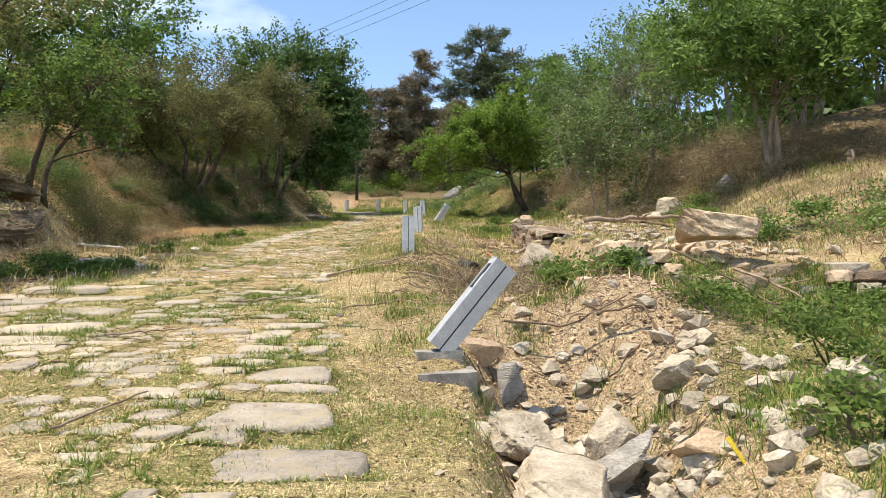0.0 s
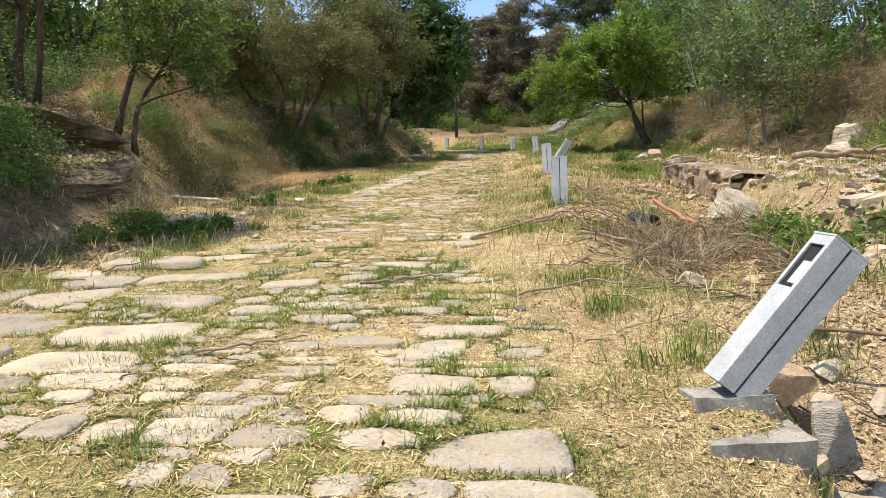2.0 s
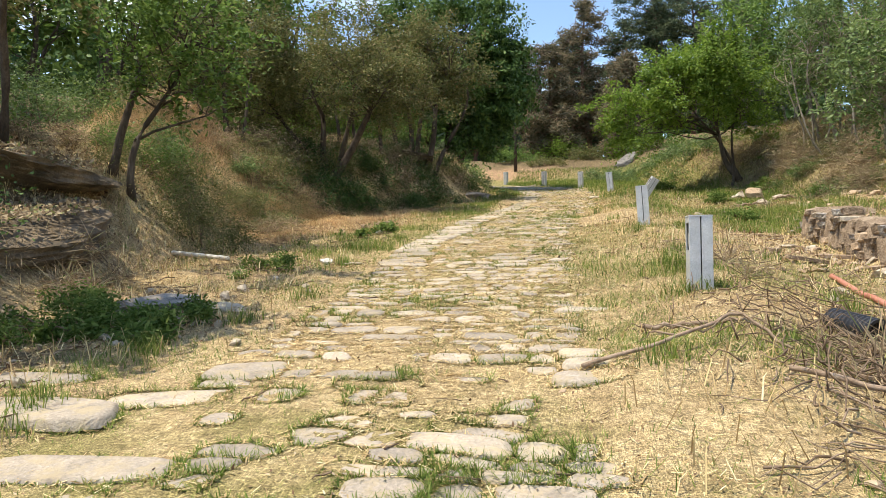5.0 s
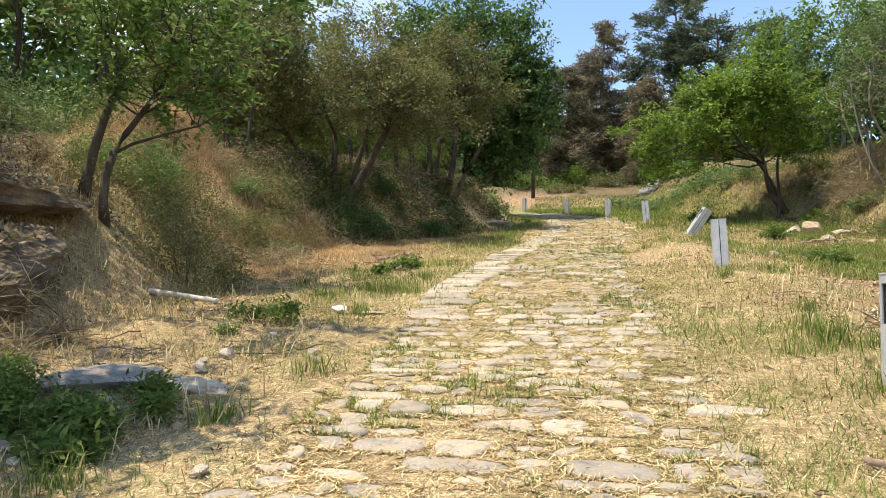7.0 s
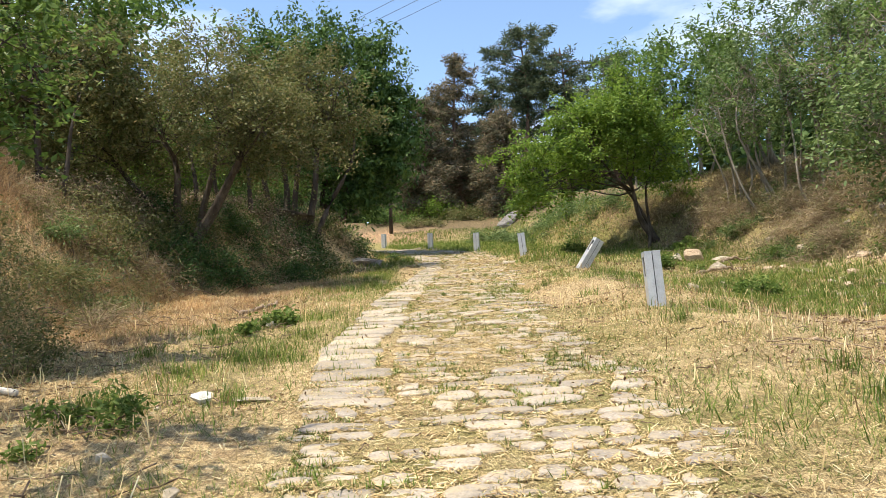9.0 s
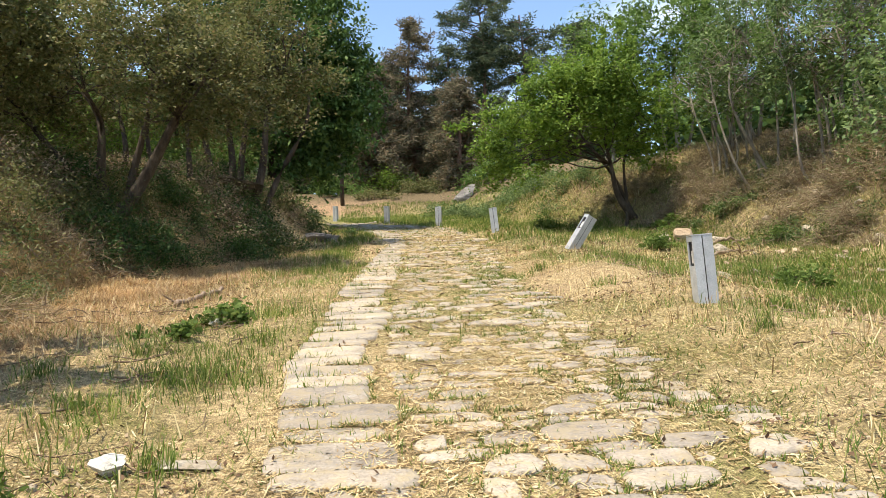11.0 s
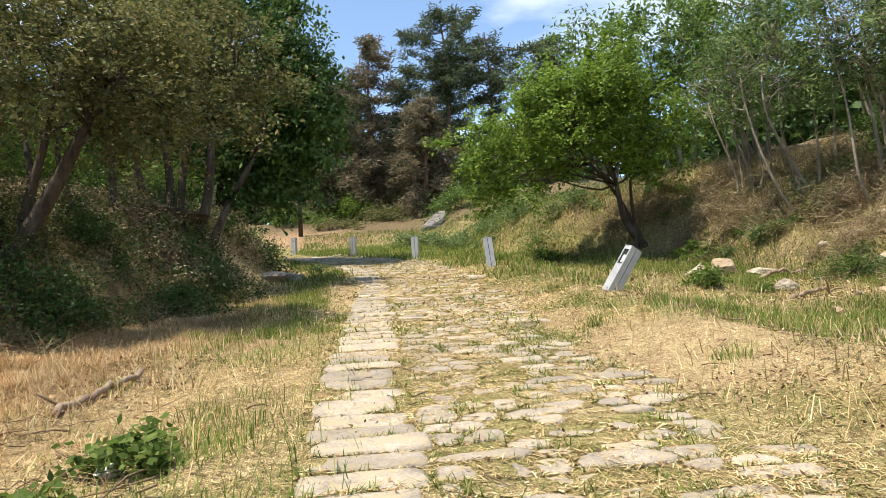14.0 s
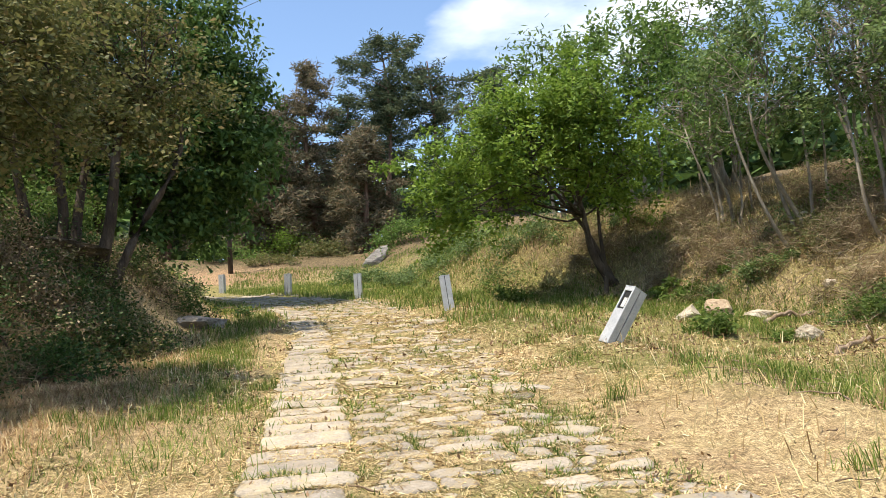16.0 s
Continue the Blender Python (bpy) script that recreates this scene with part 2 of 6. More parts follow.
L_GREY = leafy("grey_green_leaves", [(0.0, G(0.075, 0.118, 0.042)), (0.5, G(0.135, 0.200, 0.070)), (1.0, G(0.245, 0.320, 0.130))], 0.4, 0.36)
L_PINE = leafy("brownish_pine_needles", [(0.0, G(0.085, 0.085, 0.05)), (0.5, G(0.165, 0.15, 0.095)), (1.0, G(0.29, 0.22, 0.15))], 0.7, 0.34)
L_PINEG = leafy("blue_green_pine_needles", [(0.0, G(0.05, 0.075, 0.045)), (0.6, G(0.11, 0.145, 0.08)), (1.0, G(0.19, 0.21, 0.12))], 0.7, 0.34)
L_GRASS = leafy("green_grass_blades", [(0.0, G(0.08, 0.135, 0.025)), (0.5, G(0.155, 0.225, 0.045)), (0.85, G(0.27, 0.31, 0.085)), (1.0, G(0.45, 0.40, 0.17))], 0.65, 0.35, 0.9)
L_STRAW = leafy("dry_straw_blades", [(0.0, G(0.230, 0.149, 0.075)), (0.35, G(0.460, 0.333, 0.172)), (0.8, G(0.690, 0.540, 0.299)), (1.0, G(0.750, 0.690, 0.460))], 0.7, 0.2, 0.9)
L_BRAMBLE = leafy("dry_bramble_stems", [(0.0, G(0.15, 0.112, 0.075)), (0.5, G(0.32, 0.240, 0.160)), (0.8, G(0.50, 0.400, 0.275)), (1.0, G(0.24, 0.275, 0.11))], 0.8, 0.25)
L_RUST = leafy("rust_coloured_dry_grass", [(0.0, G(0.36, 0.230, 0.135)), (0.5, G(0.56, 0.395, 0.240)), (1.0, G(0.72, 0.570, 0.370))], 0.75, 0.2, 0.9)
L_LITTER = leafy("fallen_leaf_litter", [(0.0, G(0.10, 0.062, 0.040)), (0.4, G(0.22, 0.135, 0.085)), (0.75, G(0.40, 0.275, 0.170)), (1.0, G(0.60, 0.500, 0.360))], 0.8, 0.1, 1.4)
L_WEED = leafy("broad_weed_leaves", [(0.0, G(0.072, 0.119, 0.025)), (0.5, G(0.128, 0.200, 0.043)), (1.0, G(0.230, 0.289, 0.085))], 0.55, 0.45, 1.2)


# ---------------------------------------------------------------- mesh helpers
RNG = np.random.default_rng(7)


def raw_mesh(name, verts, faces, material, smooth=False):
    """A mesh from arrays: verts (n, 3), faces (m, 3 or 4)."""
    me = bpy.data.meshes.new(name)
    verts, faces = np.asarray(verts, np.float32), np.asarray(faces, np.int32)
    k = faces.shape[1]
    me.vertices.add(len(verts))
    me.vertices.foreach_set("co", verts.ravel())
    me.loops.add(faces.size)
    me.loops.foreach_set("vertex_index", faces.ravel())
    me.polygons.add(len(faces))
    me.polygons.foreach_set("loop_start", np.arange(0, faces.size, k, dtype=np.int32))
    me.polygons.foreach_set("use_smooth", np.full(len(faces), smooth))
    me.update(calc_edges=True)
    me.materials.append(material)
    return me


def bm_mesh(name, bm, material, smooth=False):
    me = bpy.data.meshes.new(name)
    for f in bm.faces:
        f.smooth = smooth
    bm.to_mesh(me)
    bm.free()
    me.materials.append(material)
    return me


def part(name, data, material, parent, label="", smooth=False):
    """Links a bmesh or a mesh as ONE object under a thing or part."""
    me = bm_mesh(name, data, material, smooth) if isinstance(data, bmesh.types.BMesh) else data
    ob = new(name, me)
    ob.parent = parent
    if label:
        ob["label"] = label
    return ob


def box(bm, x0, x1, y0, y1, z0, z1, bevel=0.0):
    made = bmesh.ops.create_cube(bm, size=1.0, matrix=Matrix.Translation(((x0 + x1) / 2, (y0 + y1) / 2, (z0 + z1) / 2)) @ Matrix.Diagonal((x1 - x0, y1 - y0, z1 - z0, 1)))
    if bevel:
        edges = {e for v in made["verts"] for e in v.link_edges}
        bmesh.ops.bevel(bm, geom=list(edges), offset=bevel, segments=2, affect="EDGES", profile=0.6)
    return bm


def tube_arrays(points, radii, sides=7):
    """A tapered tube along points, closed by its taper; arrays of verts and quads."""
    p, r = np.asarray(points, float), np.asarray(radii, float)
    t = np.gradient(p, axis=0)
    t /= np.linalg.norm(t, axis=1)[:, None] + 1e-9
    ref = np.where(np.abs(t[:, 2:3]) > 0.9, np.array([[1.0, 0, 0]]), np.array([[0, 0, 1.0]]))
    a = np.cross(t, ref)
    a /= np.linalg.norm(a, axis=1)[:, None] + 1e-9
    b = np.cross(t, a)
    ang = np.linspace(0, 2 * np.pi, sides, endpoint=False)
    ring = p[:, None, :] + r[:, None, None] * (np.cos(ang)[None, :, None] * a[:, None, :] + np.sin(ang)[None, :, None] * b[:, None, :])
    v = ring.reshape(-1, 3)
    n, i = len(p), np.arange(sides)
    f = [np.stack([k * sides + i, k * sides + (i + 1) % sides, (k + 1) * sides + (i + 1) % sides, (k + 1) * sides + i], 1) for k in range(n - 1)]
    for k, flip in ((0, True), (n - 1, False)):
        c = k * sides
        for j in range(1, sides - 1, 2):
            q = [c, c + j, c + j + 1, c + min(j + 2, sides - 1)]
            if q[2] == q[3]:
                q[3] = c
                continue
            f.append(np.array([q[::-1] if flip else q]))
    return v, np.concatenate(f)


def joined(pieces):
    vs, fs, n = [], [], 0
    for v, f in pieces:
        vs.append(v)
        fs.append(f + n)
        n += len(v)
    return np.concatenate(vs), np.concatenate(fs)


def curve_points(a, b, bend=0.15, n=6, rng=RNG, rise=0.0):
    a, b = np.asarray(a, float), np.asarray(b, float)
    t = np.linspace(0, 1, n)[:, None]
    d = np.linalg.norm(b - a)
    off = rng.normal(0, bend * d, 3)
    off2 = rng.normal(0, bend * d * 0.5, 3)
    return a + (b - a) * t + off * np.sin(np.pi * t) + off2 * np.sin(2 * np.pi * t) + np.array([0, 0, rise * d]) * np.sin(np.pi * t)


def kites(centres, length, width, rng, droop=0.2, up=0.5, outward=None, order=1.1):
    """One kite-shaped leaf at each centre, turned at random, leaning to lie flat by up."""
    n = len(centres)
    d = rng.normal(size=(n, 3))
    d[:, 2] = d[:, 2] * 0.6 - droop
    d /= np.linalg.norm(d, axis=1)[:, None]
    nm = rng.normal(size=(n, 3))
    nm[:, 2] = np.abs(nm[:, 2]) + up
    if outward is not None:
        nm = nm * 0.6 + outward * order
    s = np.cross(d, nm)
    s /= np.linalg.norm(s, axis=1)[:, None] + 1e-9
    L, W = (length * rng.uniform(0.6, 1.3, n))[:, None], (width * rng.uniform(0.7, 1.2, n))[:, None]
    v = np.stack([centres, centres + d * L * 0.45 + s * W * 0.5, centres + d * L, centres + d * L * 0.45 - s * W * 0.5], 1).reshape(-1, 3)
    return v, np.arange(4 * n).reshape(-1, 4)


def blades(base, height, width, lean, rng, flat=False):
    """Bent grass blades standing on base points; flat: short ones of a single quad."""
    n = len(base)
    a = rng.uniform(0, 2 * np.pi, n)
    h, w = height * rng.uniform(0.5, 1.35, n), width * rng.uniform(0.7, 1.3, n)
    out = np.stack([np.cos(a), np.sin(a), np.zeros(n)], 1)
    side = np.stack([-np.sin(a), np.cos(a), np.zeros(n)], 1) * (w / 2)[:, None]
    k = lean * rng.uniform(0.3, 1.6, n)
    mid = base + out * (h * k * 0.35)[:, None] + np.array([0, 0, 1.0]) * (h * 0.6)[:, None]
    tip = base + out * (h * k)[:, None] + np.array([0, 0, 1.0]) * (h * np.clip(1.05 - 0.45 * k, 0.15, 1))[:, None]
    if flat:
        v = np.stack([base - side, base + side, tip + side * 0.25, tip - side * 0.25], 1).reshape(-1, 3)
        return v, np.arange(4 * n).reshape(-1, 4)
    v = np.stack([base - side, base + side, mid + side * 0.75, mid - side * 0.75, tip + side * 0.12, tip - side * 0.12], 1).reshape(-1, 3)
    i = np.arange(n)[:, None] * 6
    f = np.concatenate([i + np.array([[0, 1, 2, 3]]), i + np.array([[3, 2, 4, 5]])])
    return v, f


def flat_straws(base, length, width, rng):
    """Cut stalks lying on the ground."""
    n = len(base)
    a = rng.uniform(0, 2 * np.pi, n)
    L, w = (length * rng.uniform(0.4, 1.6, n))[:, None], (width * rng.uniform(0.6, 1.4, n))[:, None]
    d = np.stack([np.cos(a), np.sin(a), rng.normal(0, 0.22, n)], 1)
    d[:, 2] += 0.15 * d[:, 1]
    s = np.stack([-np.sin(a), np.cos(a), rng.normal(0, 0.3, n)], 1)
    c = base + np.array([0, 0, 0.012])
    v = np.stack([c - d * L / 2 - s * w / 2, c - d * L / 2 + s * w / 2, c + d * L / 2 + s * w / 2, c + d * L / 2 - s * w / 2], 1).reshape(-1, 3)
    return v, np.arange(4 * n).reshape(-1, 4)


# ---------------------------------------------------------------- the lie of the land
def step(a, b, x):
    t = np.clip((np.asarray(x, float) - a) / (b - a), 0, 1)
    return t * t * (3 - 2 * t)


LATTICE = np.random.default_rng(3).uniform(-1, 1, (256, 256))


def rough(x, y):
    """Smooth value noise, one unit to a bump."""
    x, y = np.asarray(x, float), np.asarray(y, float)
    i, j = np.floor(x).astype(int), np.floor(y).astype(int)
    u, v = x - i, y - j
    u, v = u * u * (3 - 2 * u), v * v * (3 - 2 * v)
    g = lambda a, b: LATTICE[a % 256, b % 256]
    return (g(i, j) * (1 - u) + g(i + 1, j) * u) * (1 - v) + (g(i, j + 1) * (1 - u) + g(i + 1, j + 1) * u) * v


def road_left(y):
    return np.interp(y, [0, 5, 10.8, 12, 14, 17, 20, 24, 28, 34, 40, 46, 52], [-5.2, -5.0, -5.0, -4.5, -4.5, -4.8, -5.05, -4.95, -4.7, -4.4, -4.4, -6.5, -12])


def road_right(y):
    return np.interp(y, [0, 5, 8, 10, 13, 18, 22, 26, 30, 34, 40, 46, 52], [-0.5, -0.8, -1.4, -1.75, -2.0, -2.15, -2.35, -2.35, -1.8, -1.6, -1.7, -3.0, -6.5])


def bank_foot_left(y):
    return np.interp(y, [-5, 8, 13, 18, 21, 24, 29, 34, 40, 44], [-7.0, -7.1, -7.4, -8.6, -9.2, -9.4, -8.3, -6.9, -5.9, -6.4])


def bank_foot_right(y):
    return np.interp(y, [-5, 8, 16, 24, 32, 38, 43, 48, 54], [5.5, 5.3, 5.2, 5.8, 4.9, 4.2, 1.4, 0.2, 0.4])


def land(x, y):
    """Height of the ground."""
    x, y = np.asarray(x, float), np.asarray(y, float)
    yc = np.minimum(y, 160)
    z = 0.155 * yc - 0.00012 * yc ** 2 - 0.12 * np.exp(-((y - 33) / 5.0) ** 2) + 1.5 * step(54, 66, y) * step(-60, -12, -np.abs(x + 4) )
    d = np.maximum(bank_foot_left(y) - x, 0)
    near = 1 - step(41.5, 47, y) * (1 - step(12, 26, d))
    z = z + near * (1.65 * (1 - np.exp(-(d / 1.4) ** 1.6)) + 0.16 * np.minimum(d, 60))
    e = np.maximum(x - bank_foot_right(y), 0)
    z = z + np.interp(y, [0, 20, 30, 45, 60], [0.5, 0.6, 1.05, 0.8, 0.5]) * (2.0 * (1 - np.exp(-(e / 2.2) ** 1.5)) + 0.2 * np.minimum(e, 60))
    lip = np.interp(y, [9, 11, 14.5, 21], [2.3, 2.3, 1.8, 1.8])
    z = z + 0.5 * step(0.0, 0.35, x - lip) * step(9.2, 10.2, y) * (1 - step(20.2, 21.4, y)) * (1 - 0.6 * step(4.0, 7, x))
    z = z - 0.7 * step(0.12, 0.6, x) * (1 - step(1.2, 2.3, x)) * (1 - step(6.6, 8.4, y))
    z = z - 0.28 * np.exp(-((x - 0.9) / 0.7) ** 2 - ((y - 12.6) / 2.2) ** 2)
    z = z + np.interp(y, [11, 14, 30, 36, 42], [0, 0.18, 0.19, 0.28, 0]) * np.exp(-((x + 0.45) / 0.85) ** 2)
    z = z + 0.46 * np.exp(-((x - 2.05) / 0.85) ** 2 - ((y - 8.7) / 1.1) ** 2)
    on_road = step(-0.5, 0.5, x - road_left(y)) * step(-0.5, 0.5, road_right(y) - x)
    wild = 1 - 0.75 * on_road
    z = z + wild * (0.07 * rough(x * 0.9, y * 0.9) + 0.035 * rough(x * 2.7 + 9, y * 2.7) + 0.015 * rough(x * 8, y * 8)) + 0.012 * rough(x * 5 + 3, y * 5)
    z = z + 0.45 * np.exp(-((x - 4.4) / 1.1) ** 2 - ((y - 24.6) / 2.6) ** 2)
    slope = step(0.2, 1.5, np.maximum(d, e))
    z = z + slope * (0.16 * rough(x * 0.55 + 31, y * 0.55) + 0.09 * rough(x * 1.6 + 13, y * 1.6))
    z = z - 0.10 * (1 - step(4.5, 8, y)) * step(-3.0, -0.5, x) - 0.3 * np.exp(-((x - 0.1) / 0.45) ** 2 - ((y - 6.05) / 0.5) ** 2)
    z = z + 1.35 * np.exp(-((x + 13.2) / 1.35) ** 2 - ((y - 26.0) / 2.3) ** 2)
    return z + 0.5 * rough(x * 0.12, y * 0.12) * step(10, 25, np.abs(x + 3))


def at(x, y, dz=0.0):
    return (x, y, float(land(x, y)) + dz)


def build_ground():
    def axis(lo, hi, fine, coarse_to):
        mid = np.arange(lo, hi, fine)
        grow = fine * 1.22 ** np.arange(1, 40)
        out = np.cumsum(grow)
        out = out[out < coarse_to]
        return np.concatenate([(lo - out)[::-1], mid, hi + out])
    xs, ys = axis(-13, 9, 0.12, 700), axis(1.5, 46, 0.145, 900)
    X, Y = np.meshgrid(xs, ys)
    Z = land(X, Y)
    v = np.stack([X, Y, Z], -1).reshape(-1, 3)
    nx, ny = len(xs), len(ys)
    i = (np.arange(ny - 1)[:, None] * nx + np.arange(nx - 1)[None, :]).ravel()
    me = raw_mesh("ground", v, np.stack([i, i + 1, i + nx + 1, i + nx], 1), M_GROUND, True)
    x, y = v[:, 0], v[:, 1]
    dl, dr = bank_foot_left(y) - x, x - bank_foot_right(y)
    g = 0.18 + 0.2 * rough(x * 0.5, y * 0.5)
    g += 0.2 * step(-0.3, 0.3, x - road_left(y)) * step(-0.3, 0.3, road_right(y) - x)
    g += 0.1 * step(-0.6, 0.2, x - road_right(y)) * (1 - step(0, 2, x)) * (y < 24)
    g += 0.6 * step(-0.5, 0.5, x + 1) * step(25, 29, y) * (1 - step(-1, 0.5, dr))
    g += 0.45 * step(0.2, 1.5, dr) * step(18, 24, y) + 0.35 * step(1.8, 3, x) * (1 - step(9, 11, y)) + 0.7 * step(43, 45, y) * (1 - step(55.5, 57, y)) + 0.45 * step(39, 42, y) * step(-0.5, 1, x) * (1 - step(58, 60, y))
    s = np.exp(-((x - 2.0) / 1.1) ** 2 - ((y - 8.4) / 1.4) ** 2) * 1.2 + 0.5 * step(0.1, 0.5, x) * (1 - step(7, 9, y)) * (1 - step(1.8, 2.6, x)) + 0.5 * step(1.5, 2.5, x) * step(9.5, 11, y) * (1 - step(17, 22, y)) * (1 - step(4, 6, x))
    # l is leaf litter; also painted-in shade on the near bank and under pines
    l = 0.85 * step(0.8, 2.5, dl) * step(24, 28, y) + 0.95 * step(0.1, 1.0, dl) * (1 - step(16, 19, y)) + 0.8 * np.exp(-((x + 7.0) / 1.0) ** 2 - ((y - 11.4) / 1.7) ** 2) + 0.35 * step(0.3, 1.5, dr) + 0.75 * step(10, 20, np.abs(x + 3)) + 0.85 * step(59.5, 61.5, y)
    o = 0.5 * np.exp(-((x + 12.5) / 1.0) ** 2 - ((y - 25) / 1.6) ** 2) + 0.8 * step(56.5, 57.5, y) * (1 - step(60, 62, y)) * step(-13, -10, x) * (1 - step(-5, -1, x)) + 0.35 * np.exp(-((x + 12.0) / 1.6) ** 2 - ((y - 24.8) / 2.2) ** 2) + 0.35 * np.exp(-((x + 8) / 1.5) ** 2 - ((y - 25) / 3) ** 2)
    col = np.clip(np.stack([g, s, l, o], 1), 0, 1).astype(np.float32)
    me.color_attributes.new("cover", "FLOAT_COLOR", "POINT").data.foreach_set("color", col.ravel())
    tagged(new("ground", me), "uneven ground of dry straw, bare soil and green grass", "ground", kind="structure")


build_ground()


# ---------------------------------------------------------------- trees
def in_lobes(lobes, n, rng, hollow=0.45):
    """Points spread through ellipsoids, thicker towards their skins."""
    vol = np.array([l[3] * l[4] * l[5] for l in lobes])
    pick = rng.choice(len(lobes), n, p=vol / vol.sum())
    d = rng.normal(size=(n, 3))
    d /= np.linalg.norm(d, axis=1)[:, None]
    r = rng.uniform(hollow ** 2, 1, n) ** 0.5
    L = np.array(lobes, float)[pick]
    return L[:, :3] + d * r[:, None] * L[:, 3:6]


def make_tree(name, x, y, stems, lobes, leaf_mat, bark, label, clusters=150, per=90, leaf=(0.11, 0.06), spread=0.38, seed=1, droop=0.2, up=0.5, limbs=26, category="tree", shoots=0, hollow=0.45, group="", gap=-0.2, clear=3):
    """A tree at (x, y): stems (dx, dy of foot, reach x, y, z of top, radius); lobes (x, y, z, rx, ry, rz) of the crown; all relative to the foot."""
    rng = np.random.default_rng(seed)
    root = new(name, None)
    root.matrix_world = Matrix.Translation(at(x, y, -0.08))
    tagged(root, label, category, group)
    centres = in_lobes(lobes, clusters, rng, hollow)
    keep = rough(centres[:, 0] * 1.3 + seed * 7, centres[:, 1] * 1.3 + centres[:, 2] * 1.7) > gap
    centres = centres[keep]
    nodes = []
    for fx, fy, tx, ty, tz, r in stems:
        fz = float(land(x + fx, y + fy)) - float(land(x, y)) - 0.05
        pts = curve_points((fx, fy, fz), (tx, ty, tz), 0.05, 9, rng)
        rad = r * np.linspace(1, 0.35, 9)
        rad[0] *= 1.35
        part("trunk", raw_mesh("trunk", *tube_arrays(pts, rad, 9), bark, True), bark, root)
        nodes += [(p, q) for p, q in zip(pts[clear:], rad[clear:])]
    P = np.array([p for p, _ in nodes])
    R = np.array([q for _, q in nodes])
    for c in centres[:: max(1, len(centres) // limbs)]:
        cost = np.linalg.norm(P - c, axis=1) + 1.2 * np.maximum(P[:, 2] - c[2] + 0.4, 0)
        k = int(np.argmin(cost + rng.uniform(0, 0.5, len(P))))
        pts = curve_points(P[k], c, 0.1, 6, rng, 0.06)
        wood = [tube_arrays(pts, max(R[k] * 0.5, 0.018) * np.linspace(1, 0.25, 6), 4)]
        for _ in range(2):
            m = pts[rng.integers(2, 5)]
            e = centres[np.argmin(np.linalg.norm(centres - m - rng.normal(0, 0.7, 3), axis=1))]
            wood.append(tube_arrays(curve_points(m, e, 0.12, 5, rng), 0.012 * np.linspace(1.2, 0.4, 5), 3))
        part("limb", raw_mesh("limb", *joined(wood), bark, True), bark, root)
    crown = centres
    for _ in range(shoots):
        a = crown[rng.choice(np.flatnonzero(crown[:, 2] > np.quantile(crown[:, 2], 0.6)))]
        b = a + np.array([rng.normal(0, 0.2), rng.normal(0, 0.2), rng.uniform(0.5, 1.1)])
        part("shoot", raw_mesh("shoot", *tube_arrays(curve_points(a, b, 0.04, 5, rng), np.linspace(0.014, 0.005, 5), 4), bark, True), bark, root)
        centres = np.concatenate([centres, np.linspace(a, b, 4)])
    size = rng.uniform(0.55, 1.35, len(centres)) * spread * np.where(np.arange(len(centres)) < len(crown), 1.0, 0.5)
    n = np.maximum((per * (size / spread) ** 1.6).astype(int), 8)
    who = np.repeat(np.arange(len(centres)), n)
    mid = centres.mean(0)
    sprays = centres[:, None, :] - mid + rng.normal(0, 1.6, (len(centres), 4, 3)) + np.array([0, 0, 0.7 - 2.0 * droop])
    sprays /= np.linalg.norm(sprays, axis=2)[:, :, None]
    way = sprays[who, rng.integers(0, 4, len(who))]
    pos = centres[who] + way * (rng.uniform(-0.35, 1, len(who)) * 2.0 * size[who])[:, None] + rng.normal(size=(len(who), 3)) * (0.24 * size[who])[:, None] * np.array([1, 1, 0.7])
    part("crown", raw_mesh("crown", *kites(pos, leaf[0] * 1.3, leaf[1] * 1.35, rng, droop, up, way * 0.5 + np.array([0, 0, 0.45]), 1.5), leaf_mat), leaf_mat, root)
    return root


def shrub(name, x, y, w, h, leaf_mat, label, n=2500, leaf=(0.07, 0.03), seed=1, category="shrub", squash=1.0, group=""):
    """A low bush: a few arching twigs and many small leaves over an uneven dome."""
    rng = np.random.default_rng(seed)
    root = new(name, None)
    root.matrix_world = Matrix.Translation(at(x, y))
    tagged(root, label, category, group)
    k = max(6, int(9 * w))
    c = np.stack([rng.normal(0, w * 0.42, k), rng.normal(0, w * 0.42 * squash, k), rng.uniform(0.2, 0.85, k) * h], 1)
    c[:, 2] *= np.clip(1.2 - (c[:, 0] ** 2 + c[:, 1] ** 2) / (w * w), 0.3, 1)
    c[:, 2] += land(x + c[:, 0], y + c[:, 1]) - float(land(x, y))
    stems = [tube_arrays(curve_points((q[0] * 0.4, q[1] * 0.4, -0.05 + float(land(x + q[0] * 0.4, y + q[1] * 0.4) - land(x, y))), q, 0.12, 5, rng, 0.1), np.linspace(0.014, 0.005, 5), 4) for q in c]
    for q in stems:
        part("stem", raw_mesh("stem", *q, M_TWIG, True), M_TWIG, root)
    who = rng.integers(0, k, n)
    s = rng.uniform(0.5, 1.2, k)[who] * h * 0.3
    p = c[who] + rng.normal(size=(n, 3)) * np.stack([s * 1.2, s * 1.2, s * 0.8], 1)
    p[:, 2] = np.maximum(p[:, 2], land(x + p[:, 0], y + p[:, 1]) - float(land(x, y)) + 0.02)
    part("foliage", raw_mesh("foliage", *kites(p, leaf[0], leaf[1], rng, 0.0, 0.4), leaf_mat), leaf_mat, root)
    return root


